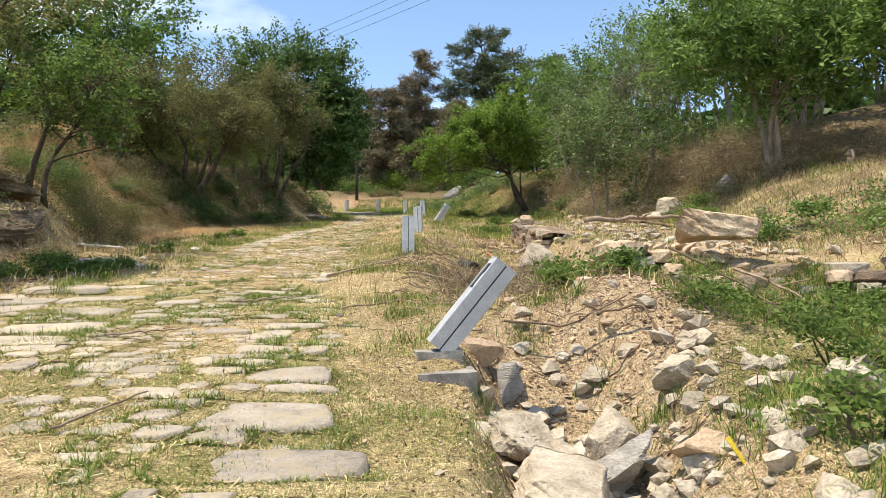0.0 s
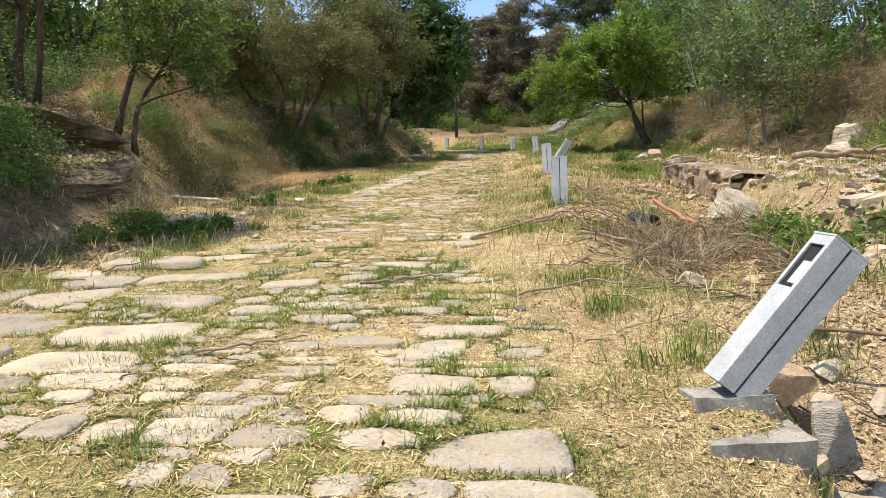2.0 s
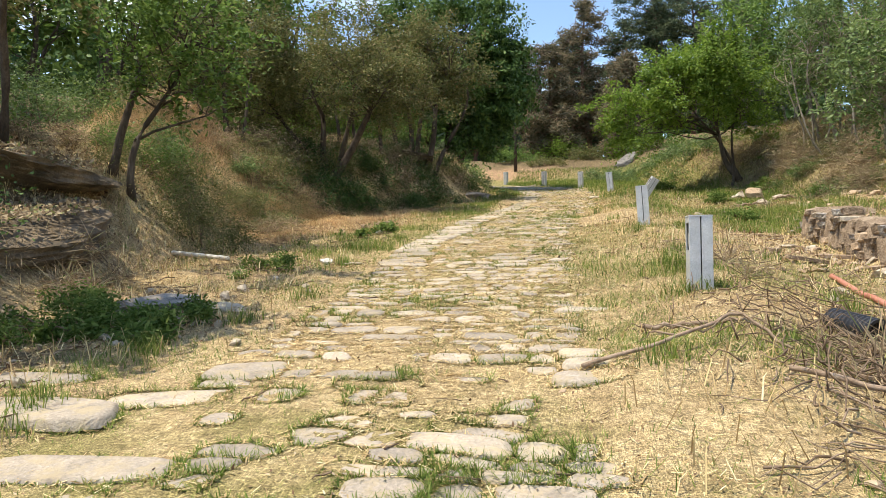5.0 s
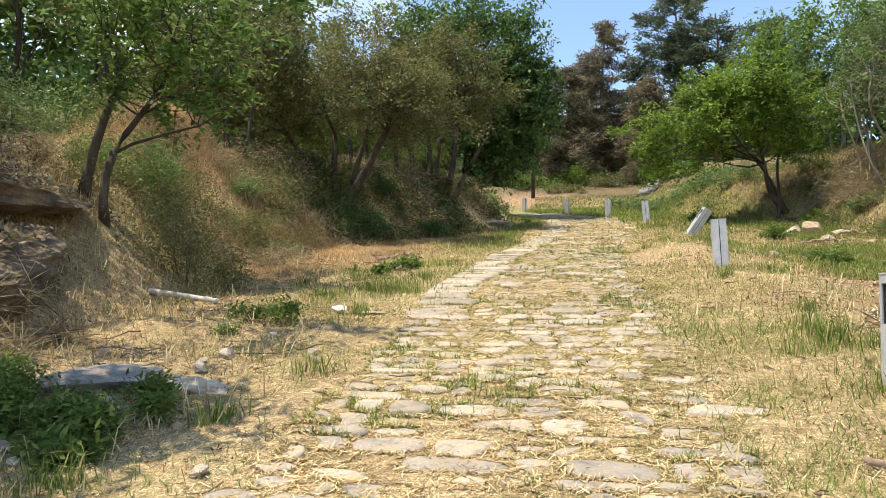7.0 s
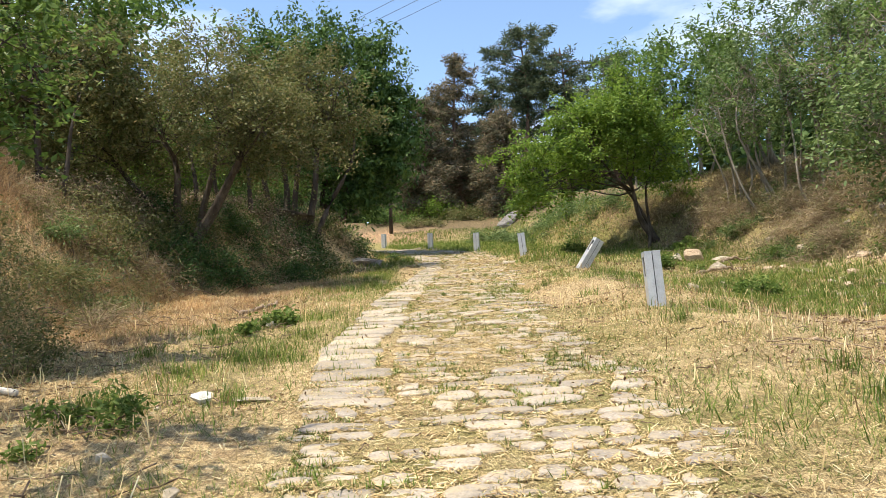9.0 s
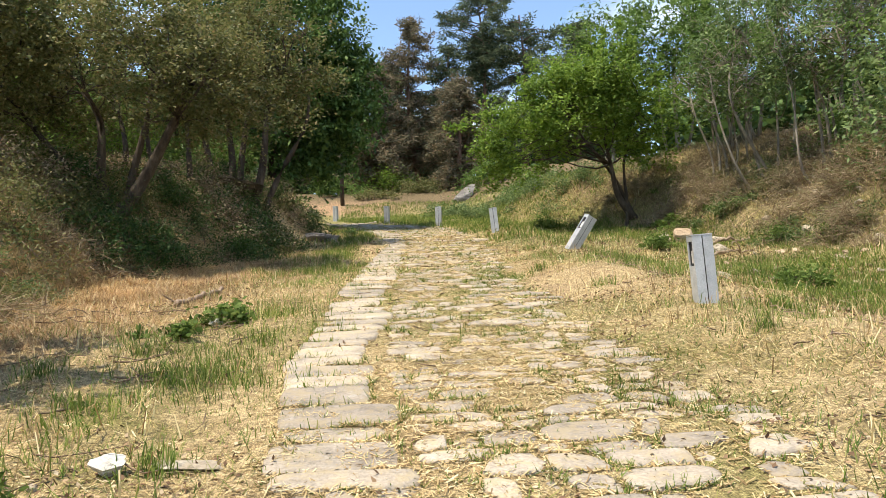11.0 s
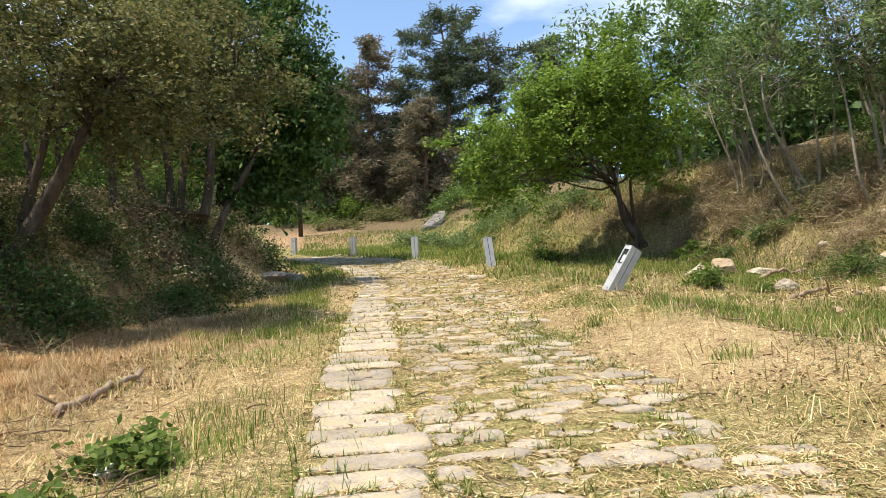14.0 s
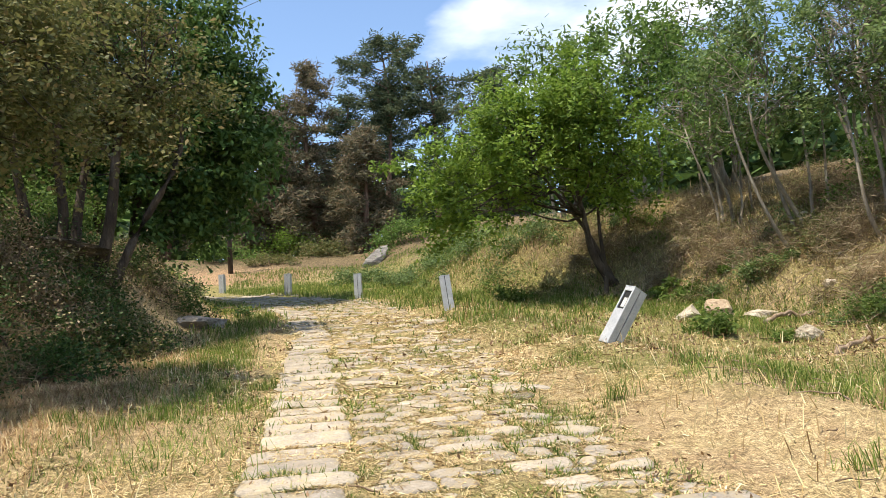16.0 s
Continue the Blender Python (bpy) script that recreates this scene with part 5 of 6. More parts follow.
# ---------------------------------------------------------------- shrubs, brambles and weeds
for i, (x, y, w, h, mat, n, leaf, lab) in enumerate([
        (-6.9, 13.5, 1.0, 0.3, L_WEED, 4600, (0.06, 0.024), "low dark green weeds in the shade of the bank"),
        (-6.2, 12.9, 0.7, 0.24, L_WEED, 3000, (0.09, 0.035), "low dark green weeds in the shade of the bank"),
        (-10.7, 23.6, 1.0, 0.7, L_OLIVE, 3600, (0.06, 0.025), "dry olive scrub on the bank"),
        (-10.3, 25.4, 1.0, 0.6, L_GREY, 3000, (0.09, 0.025), "pale green scrub on the bank"),
        (-11.4, 22.6, 1.0, 0.8, L_GREY, 3000, (0.10, 0.025), "tall pale grasses and scrub on the bank"),
        (-14.4, 25.6, 1.2, 1.1, L_OLIVE, 3600, (0.08, 0.035), "olive scrub above the dry slope"),
        (-5.9, 13.5, 0.7, 0.22, L_WEED, 3000, (0.07, 0.026), "low dark green weeds in the shade of the bank"),
        (-8.5, 12.1, 1.0, 0.7, L_MID, 3600, (0.07, 0.035), "bushy green shrub on the bank"),
        (-9.7, 11.4, 1.2, 1.1, L_MID, 4000, (0.07, 0.035), "bushy green shrub on the bank"),
        (-9.2, 20.6, 1.1, 1.3, L_OLIVE, 7000, (0.05, 0.025), "small olive-green shrub on the dry bank"),
        (-8.2, 19.6, 0.5, 0.5, L_OLIVE, 2000, (0.05, 0.025), "small olive-green shrub on the dry bank"),
        (-6.2, 17.0, 0.6, 0.25, L_WEED, 900, (0.07, 0.03), "low green weeds on straw"),
        (-6.0, 22.4, 0.35, 0.2, L_WEED, 600, (0.08, 0.05), "broad-leaved green weed in straw"),
        (-6.3, 21.6, 0.45, 0.16, L_WEED, 450, (0.08, 0.05), "broad-leaved green weed in straw"),
        (-10.4, 26.0, 1.6, 1.0, L_OLIVE, 5000, (0.06, 0.03), "dry brownish undergrowth under the oaks"),
        # dark leaves here put part of the bank's shade into the colour
        (-9.0, 28.4, 1.5, 0.7, L_DARK, 5000, (0.07, 0.035), "undergrowth on the bank, its dark leaves deepening the shade"),
        (-8.2, 31.4, 1.5, 0.7, L_DARK, 5000, (0.07, 0.035), "undergrowth on the bank, its dark leaves deepening the shade"),
        (-7.6, 33.6, 1.4, 0.6, L_DARK, 4500, (0.07, 0.035), "undergrowth on the bank, its dark leaves deepening the shade"),
        (-10.8, 31.0, 1.6, 0.9, L_OLIVE, 4500, (0.07, 0.035), "undergrowth on the bank, its dark leaves deepening the shade"),
        (-6.9, 38.6, 1.2, 0.6, L_DARK, 4000, (0.08, 0.04), "undergrowth on the bank, its dark leaves deepening the shade"),
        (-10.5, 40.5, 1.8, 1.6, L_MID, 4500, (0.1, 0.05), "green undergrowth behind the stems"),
        # bright leaf tint stands in for sunlight on the growth behind the stems
        (-13.5, 35.0, 2.4, 2.2, L_BRIGHT, 5500, (0.12, 0.06), "green undergrowth behind the stems, leaf colour bright as if sunlit"),
        (-13.5, 30.0, 1.8, 1.5, L_OLIVE, 4500, (0.09, 0.045), "dull undergrowth on the bank"),
        (-12.3, 17.4, 1.4, 1.5, L_MID, 5000, (0.09, 0.045), "dark green shrub behind the rock ledge"),
        (-15.5, 17.5, 1.8, 2.2, L_MID, 5000, (0.1, 0.05), "dark green shrub on the upper bank"),
        (-15.5, 24.0, 1.7, 1.5, L_GREY, 4500, (0.1, 0.03), "tall grey-green grasses and shrubs on the bank"),
        (7.6, 30.4, 1.3, 0.9, L_OLIVE, 4000, (0.09, 0.04), "olive undergrowth on the brambly slope"),
        (6.3, 33.9, 1.0, 0.6, L_OLIVE, 3000, (0.08, 0.035), "olive undergrowth on the brambly slope"),
        (5.4, 34.8, 0.9, 0.4, L_GREY, 2600, (0.1, 0.03), "pale green weeds at the foot of the slope"),
        (8.4, 34.0, 1.3, 0.9, L_MID, 3600, (0.09, 0.045), "green undergrowth between thin stems"),
        (9.4, 31.5, 1.5, 1.0, L_MID, 3600, (0.09, 0.045), "green undergrowth between thin stems"),
        (10.4, 27.0, 1.7, 1.3, L_MID, 4000, (0.09, 0.045), "green undergrowth between thin stems"),
        (6.4, 26.2, 1.0, 0.5, L_GREY, 2600, (0.1, 0.03), "pale green weeds on the slope"),
        (7.2, 21.0, 1.0, 0.5, L_WEED, 2600, (0.08, 0.035), "green weeds below the brambles"),
        (5.6, 16.6, 0.9, 0.45, L_WEED, 2600, (0.07, 0.035), "green weeds among rubble"),
        (6.4, 13.0, 1.2, 0.6, L_MID, 3400, (0.08, 0.04), "green weeds among rubble"),
        (-10.0, 22.2, 1.2, 0.7, L_OLIVE, 4000, (0.06, 0.025), "dry olive scrub on the bank"),
        (-9.6, 24.2, 1.0, 0.5, L_OLIVE, 3000, (0.06, 0.025), "dry olive scrub on the bank"),
        (-11.2, 21.4, 1.3, 0.8, L_MID, 3600, (0.07, 0.03), "green scrub under the small tree"),
        (2.2, 47.5, 1.6, 0.7, L_GREY, 2600, (0.12, 0.045), "pale green scrub on the far bank"),
        (-0.8, 55.0, 1.8, 0.7, L_GREY, 2600, (0.13, 0.05), "pale green scrub on the far bank"),
        (3.6, 53.0, 1.8, 1.0, L_MID, 2600, (0.13, 0.06), "green scrub on the far bank"),
        (-4.5, 61.8, 1.5, 0.6, L_OLIVE, 1800, (0.14, 0.06), "dull scrub on the earth bank"),
        (-15.0, 20.2, 1.8, 1.3, L_GREY, 2600, (0.12, 0.035), "grey-green scrub on the upper bank"),
        (-17.5, 25.0, 2.2, 1.5, L_GREY, 2600, (0.14, 0.04), "grey-green scrub on the upper bank"),
        (-14.0, 28.0, 1.8, 1.4, L_OLIVE, 2600, (0.1, 0.04), "dull scrub on the upper bank"),
        (-18.0, 30.0, 2.4, 1.8, L_MID, 2600, (0.14, 0.06), "green scrub on the upper bank"),
        (-19.5, 21.0, 2.2, 1.8, L_MID, 2600, (0.14, 0.06), "green scrub on the upper bank"),
        (-2.0, 64.5, 1.6, 1.0, L_OLIVE, 2600, (0.16, 0.07), "dull scrub below the pines"),
        (-7.5, 64.5, 1.8, 1.2, L_MID, 2600, (0.16, 0.07), "green scrub below the pines"),
        # bright and pale leaf tints stand in for sunlight on this scrub
        (-12.5, 50.0, 2.0, 1.6, L_BRIGHT, 3000, (0.14, 0.07), "scrub behind the dense tree, leaf colour bright as if sunlit"),
        (-11.6, 44.5, 2.0, 1.2, L_BRIGHT, 4500, (0.13, 0.06), "green scrub behind the stems, leaf colour bright as if sunlit"),
        (-13.6, 42.0, 2.0, 1.6, L_BRIGHT, 4500, (0.13, 0.06), "green scrub behind the stems, leaf colour bright as if sunlit"),
        (-9.2, 50.0, 2.0, 1.0, L_GREY, 4000, (0.13, 0.06), "scrub beyond the dense tree, leaf colour pale as if sunlit"),
        (-8.6, 13.6, 1.0, 1.0, L_DENSE, 5000, (0.06, 0.03), "dark bushy shrub on the near bank"),
        (-9.3, 13.0, 0.9, 0.9, L_MID, 4000, (0.06, 0.03), "bushy green shrub on the near bank"),
        (2.9, 7.4, 0.8, 0.45, L_WEED, 1260, (0.065, 0.03), "lush green weeds beside the sandy heap"),
        (3.4, 6.6, 0.9, 0.5, L_WEED, 1380, (0.07, 0.032), "lush green weeds growing among stones"),
        (3.1, 9.0, 0.6, 0.25, L_WEED, 1600, (0.08, 0.035), "bright green weeds below the wall"),
        (2.55, 4.6, 0.5, 0.45, L_WEED, 720, (0.07, 0.04), "broad-leaved green weeds"),
        (3.9, 7.8, 1.0, 0.32, L_WEED, 1080, (0.07, 0.03), "green weeds among stones"),
        (4.8, 8.7, 0.9, 0.3, L_WEED, 1300, (0.08, 0.035), "green weeds among stones"),
        (1.75, 11.6, 0.4, 0.35, L_WEED, 1500, (0.08, 0.04), "green weeds at the foot of the wall"),
        (2.1, 9.5, 0.35, 0.4, L_MID, 1500, (0.07, 0.035), "dark green sprig at the wall"),
        (1.4, 9.9, 0.45, 0.3, L_WEED, 1700, (0.12, 0.04), "low green ferny weeds"),
        (1.4, 23.6, 0.6, 0.3, L_WEED, 1000, (0.08, 0.04), "bushy green weed by the bollard"),
        (2.3, 30.9, 0.8, 0.3, L_WEED, 1300, (0.1, 0.045), "bushy green weeds in the grass"),
        (4.6, 36.5, 1.1, 0.3, L_WEED, 2000, (0.12, 0.06), "bushy green weeds below the tree"),
        (1.2, 38.4, 0.5, 0.4, L_WEED, 1500, (0.1, 0.05), "bushy green weeds below the tree"),
        (3.0, 43.0, 1.6, 0.9, L_GREY, 3500, (0.1, 0.04), "pale green shrubs on the far bank"),
        (0.5, 50.0, 1.6, 0.7, L_GREY, 3500, (0.12, 0.04), "pale green shrubs on the far bank"),
        (-3.4, 66.0, 1.4, 1.6, L_BRIGHT, 2500, (0.16, 0.08), "bright green shrub below the pines"),
        (2.2, 62.5, 1.8, 1.4, L_MID, 3000, (0.16, 0.08), "green shrubs at the foot of the pines"),
        (-10.5, 57.0, 2.0, 1.6, L_MID, 3000, (0.16, 0.08), "green shrubs beyond the bend")]):
    shrub("weeds" if h < 0.62 and mat is L_WEED else "shrub", x, y, w, h, mat, lab, n, leaf, 200 + i)

for i, (x, y, w, h, n) in enumerate([(8.0, 23.6, 1.6, 1.2, 6500), (10.2, 22.2, 1.7, 1.4, 6500), (11.5, 19.8, 1.6, 1.2, 5500), (7.5, 25.6, 1.3, 1.0, 5000), (6.6, 31.0, 1.2, 0.9, 4500), (7.2, 29.4, 1.3, 1.0, 5000), (7.0, 33.0, 1.1, 0.7, 4000), (5.6, 36.2, 1.0, 0.8, 4000), (6.4, 38.6, 1.1, 0.8, 4000), (8.9, 27.0, 1.6, 1.1, 5500), (5.6, 31.6, 1.0, 0.6, 3500), (5.9, 29.6, 1.0, 0.6, 3500), (8.6, 36.0, 1.3, 0.8, 4000), (5.9, 27.4, 1.1, 0.6, 3500), (6.2, 24.6, 1.1, 0.6, 3500), (8.6, 32.0, 1.2, 0.8, 4000), (9.6, 24.6, 1.6, 1.2, 5000), (4.6, 40.6, 1.0, 0.6, 3000), (0.8, 12.1, 0.6, 0.16, 1000), (1.4, 12.0, 0.7, 0.18, 1000), (-8.3, 15.2, 0.8, 0.4, 2500), (0.25, 10.7, 0.7, 0.16, 900), (0.9, 11.2, 0.7, 0.2, 900), (0.3, 12.4, 0.6, 0.2, 900), (1.5, 12.7, 0.6, 0.25, 900), (0.0, 15.6, 0.6, 0.12, 600), (0.9, 9.4, 0.5, 0.14, 500), (-7.9, 14.6, 0.7, 0.2, 900), (-8.8, 22.6, 0.9, 0.3, 1200), (-9.4, 26.6, 1.1, 0.35, 1600), (-7.9, 31.6, 1.2, 0.4, 1800)]):
    shrub("bramble", x, y, w, h, L_BRAMBLE, "tangled heap of dry brown bramble stems", int(n * 0.6), (0.36, 0.012), 260 + i, "bramble", group="dry brambles on the slope")

rng_s = np.random.default_rng(404)
for k in range(34):
    y = rng_s.uniform(18, 37)
    x = float(bank_foot_left(y)) - rng_s.uniform(1.6 if y < 28 else 0.2, 3.8)
    m = (L_OLIVE, L_BRAMBLE, L_OLIVE, L_DENSE)[k % 4]
    shrub("scrub", x, y, rng_s.uniform(0.5, 0.9), rng_s.uniform(0.3, 0.6), m, "low dull scrub on the bank", 1000, (0.2, 0.012) if m is L_BRAMBLE else (0.06, 0.026), 600 + k, "scrub", group="low scrub on the bank")
for k in range(40):
    y = rng_s.uniform(19, 43)
    x = float(bank_foot_right(y)) + rng_s.uniform(-0.2, 3.4)
    m = (L_GREY, L_BRAMBLE, L_OLIVE, L_WEED)[k % 4]
    shrub("scrub", x, y, rng_s.uniform(0.5, 0.9), rng_s.uniform(0.25, 0.5), m, "low mixed scrub on the slope", 900, (0.24, 0.012) if m is L_BRAMBLE else (0.08, 0.03), 700 + k, "scrub", group="low scrub on the slope")

# undergrowth whose darker leaf tints carry some of the oaks' shade
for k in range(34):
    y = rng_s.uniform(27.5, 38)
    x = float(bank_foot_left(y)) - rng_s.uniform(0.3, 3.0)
    shrub("undergrowth", x, y, rng_s.uniform(0.9, 1.3), rng_s.uniform(0.45, 0.8), (L_OLIVE, L_DARK, L_BRAMBLE)[k % 3], "tangled undergrowth below the oaks, dark tints deepening the shade", 1500, (0.075, 0.035), 800 + k, "undergrowth", group="undergrowth below the oaks")


# ---------------------------------------------------------------- how the paving lies
SLABS = [(-1.24, 5.14, 1.1, 0.56, 6), (-1.0, 4.36, 1.15, 0.52, 4), (-1.2, 6.14, 0.62, 0.42, 3), (-1.68, 7.6, 0.48, 0.34, 8), (-2.15, 7.75, 0.46, 0.26, -4), (-4.0, 7.98, 1.1, 0.52, 6), (-4.2, 9.05, 0.85, 0.46, -8), (-5.25, 9.2, 0.9, 0.66, 14),
         (-5.1, 8.3, 0.9, 0.6, -5), (-4.4, 10.06, 1.0, 0.36, 6), (-5.35, 10.05, 0.75, 0.5, -6), (-5.2, 10.8, 1.0, 0.42, 3), (-5.95, 10.5, 0.7, 0.6, 12), (-4.6, 11.2, 0.9, 0.36, 8), (-5.8, 11.5, 0.9, 0.45, -10), (-4.3, 11.9, 0.62, 0.42, 10),
         (-4.0, 7.3, 0.85, 0.45, 2), (-5.0, 7.4, 0.8, 0.55, -8), (-6.1, 9.4, 0.6, 0.7, 5), (-4.7, 6.5, 0.7, 0.42, 6), (-5.3, 6.2, 0.6, 0.5, -6), (-3.3, 9.6, 0.55, 0.28, 4), (-3.2, 8.7, 0.5, 0.26, -5)]


def outline(corners, rng, joint, blunt=0.19):
    """A worn stone's outline inside four corners (left front, right front, right back, left back): blunted, wavy, drawn in by the joint."""
    c = np.array(corners, float)
    mid = c.mean(0)
    pts = []
    for a, b in zip(c, np.roll(c, -1, 0)):
        for u, swell in ((blunt, -0.01), (0.5, 0.01), (1 - blunt, -0.01)):
            q = a + (b - a) * (u + rng.uniform(-0.4, 0.4) * blunt)
            pts.append(q + (q - mid) / (np.linalg.norm(q - mid) + 1e-6) * swell)
    p = np.array(pts)
    d = p - mid
    n = np.linalg.norm(d, axis=1)[:, None]
    return p - d / n * (joint + rng.uniform(-0.01, 0.018, (len(p), 1)))


def plan_paving():
    """All the stones as (y, outline, proud, tilt)."""
    rng = np.random.default_rng(77)
    stones = []

    def free(x, y):
        for sx, sy, w, d, a in SLABS:
            c, s = math.cos(radians(a)), math.sin(radians(a))
            u, v = (x - sx) * c + (y - sy) * s, -(x - sx) * s + (y - sy) * c
            if abs(u) < w * 0.5 + 0.07 and abs(v) < d * 0.5 + 0.06:
                return False
        return True

    y, k = 0.4, 0
    wave = lambda x, q: 0.06 * float(rough(x * 1.1, q * 7.7)) + 0.025 * float(rough(x * 3.7, q * 3.1 + 40))
    while y < 50:
        d = rng.uniform(0.16, 0.30) if y < 30 else rng.uniform(0.24, 0.38)
        xl, xr = float(road_left(y)), float(road_right(y))
        bend = (float(road_left(y + 1)) - float(road_left(y - 1)) + float(road_right(y + 1)) - float(road_right(y - 1))) / 4
        x = xl + (0.8 if y > 17.4 else rng.uniform(-0.1, 0.1))
        slant = rng.normal(0, 0.03)
        while x < xr:
            w = rng.uniform(0.16, 0.34) if rng.uniform() < 0.5 else rng.uniform(0.3, 0.66)
            turn = rng.normal(0, 0.03)
            ya, yb = lambda q: y + wave(q, k) - bend * (q - xl) * 0.3, lambda q: y + d + wave(q, k + 1) - bend * (q - xl) * 0.3
            quad = [(x + slant, ya(x)), (x + w + turn, ya(x + w)), (x + w - turn, yb(x + w)), (x - slant, yb(x))]
            slant = turn
            bare = 0.3 + 0.8 * float(rough(x * 0.8 + 20, y * 0.8)) + 0.5 * float(rough(x * 2.5, y * 2.5 + 60))
            if rng.uniform() > (np.clip(bare, 0.05, 0.6) if y < 12 else np.clip(0.25 * bare, 0.02, 0.25)) and free(x + w / 2, y + d / 2):
                stones.append((y, outline(quad, rng, rng.uniform(0.006, 0.026), 0.15), rng.uniform(-0.010, 0.010) - 0.002 * (y > 11), rng.normal(0, 0.022, 2)))
            x += w
        y, k = y + d, k + 1
    y = 17.4
    while y < 44:
        d, w = rng.uniform(0.26, 0.5), rng.uniform(0.66, 0.84)
        x = float(road_left(y)) + rng.normal(0, 0.03)
        lean = float(road_left(y + d)) - float(road_left(y))
        stones.append((y, outline([(x, y + rng.normal(0, 0.015)), (x + w, y), (x + w + lean, y + d), (x + lean, y + d)], rng, 0.01, 0.08), rng.uniform(0.006, 0.014), rng.normal(0, 0.012, 2)))
        y += d
    for x, y, w, d, a in SLABS:
        c, s = math.cos(radians(a)), math.sin(radians(a))
        quad = [(x + u * w / 2 * c - v * d / 2 * s, y + u * w / 2 * s + v * d / 2 * c) for u, v in ((-1, -1), (1, -1), (1, 1), (-1, 1))]
        quad = [(p + rng.normal(0, 0.05), q + rng.normal(0, 0.04)) for p, q in quad]
        stones.append((y, outline(quad, rng, 0.0, 0.12), 0.014, rng.normal(0, 0.012, 2)))
    return sorted(stones, key=lambda q: q[0])


STONES = plan_paving()


def joint_points(per_metre, y0, y1, rng):
    """Points along the joints between the stones."""
    out = []
    for y, p, _, _ in STONES:
        if y0 <= y < y1:
            q = np.roll(p, -1, 0)
            n = np.maximum((np.linalg.norm(q - p, axis=1) * per_metre).astype(int), 1)
            k = np.repeat(np.arange(len(p)), n)
            u = rng.uniform(0, 1, len(k))[:, None]
            out.append(p[k] + (q[k] - p[k]) * u + rng.normal(0, 0.012, (len(k), 2)) + (p[k] - p.mean(0)) * 0.05)
    a = np.concatenate(out)
    return np.stack([a[:, 0], a[:, 1], land(a[:, 0], a[:, 1])], 1)


# ---------------------------------------------------------------- grass, straw and litter
def scatter(n, x0, x1, y0, y1, want, rng):
    x, y = rng.uniform(x0, x1, n), rng.uniform(y0, y1, n)
    keep = rng.uniform(0, 1, n) < want(x, y)
    x, y = x[keep], y[keep]
    return np.stack([x, y, land(x, y)], 1)


def on_road(x, y):
    return step(-0.25, 0.25, x - road_left(y)) * step(-0.25, 0.25, road_right(y) - x)


def want_green(x, y):
    d, e = bank_foot_left(y) - x, x - bank_foot_right(y)
    patch = np.clip(0.5 + 1.6 * rough(x * 0.8 + 5, y * 0.8) + 0.8 * rough(x * 2.6, y * 2.6), 0, 1)
    base = 0.2 + 0.6 * (1 - step(9, 13, y)) * (x < 0)
    base = base + 0.4 * (1 - 0.7 * step(12, 15, y)) * step(-0.4, 0.3, x - road_right(y)) * (1 - step(-0.1, 0.7, x)) + 1.1 * step(-1.0, 0.5, x + 0.6) * step(25, 29, y) * (1 - step(-0.5, 0.8, e))
    base = base + 0.35 * step(0, 0.8, road_left(y) - x) * (1 - step(1.2, 2.2, road_left(y) - x)) * step(18, 22, y) + 0.4 * step(1.9, 3, x) * (y < 9.5)
    base = base * (1 - 0.45 * on_road(x, y)) * (1 - 0.7 * step(0.5, 2.0, d)) * (1 - 0.6 * step(1.0, 3, e))
    bare = np.exp(-((x - 2.0) / 1.0) ** 2 - ((y - 8.3) / 1.3) ** 2)
    return np.clip(base * (0.06 + 1.5 * patch ** 1.6), 0, 1) * (1 - np.clip(1.3 * bare, 0, 1))


def want_straw(x, y):
    d, e = bank_foot_left(y) - x, x - bank_foot_right(y)
    patch = np.clip(0.6 + 1.2 * rough(x * 0.7 + 15, y * 0.7), 0.1, 1)
    bare = np.exp(-((x - 2.0) / 1.0) ** 2 - ((y - 8.3) / 1.3) ** 2)
    return np.clip(patch * (1 - 0.3 * on_road(x, y) * (y < 11)) * (1 - 0.6 * step(-0.5, 0.5, x) * step(26, 29, y)) * (1 - 0.5 * step(1.5, 3, d) * step(25, 28, y)) * (1 - np.clip(1.3 * bare, 0, 1)) * (1 - 0.5 * step(0.3, 0.8, x) * (y < 8)), 0, 1)


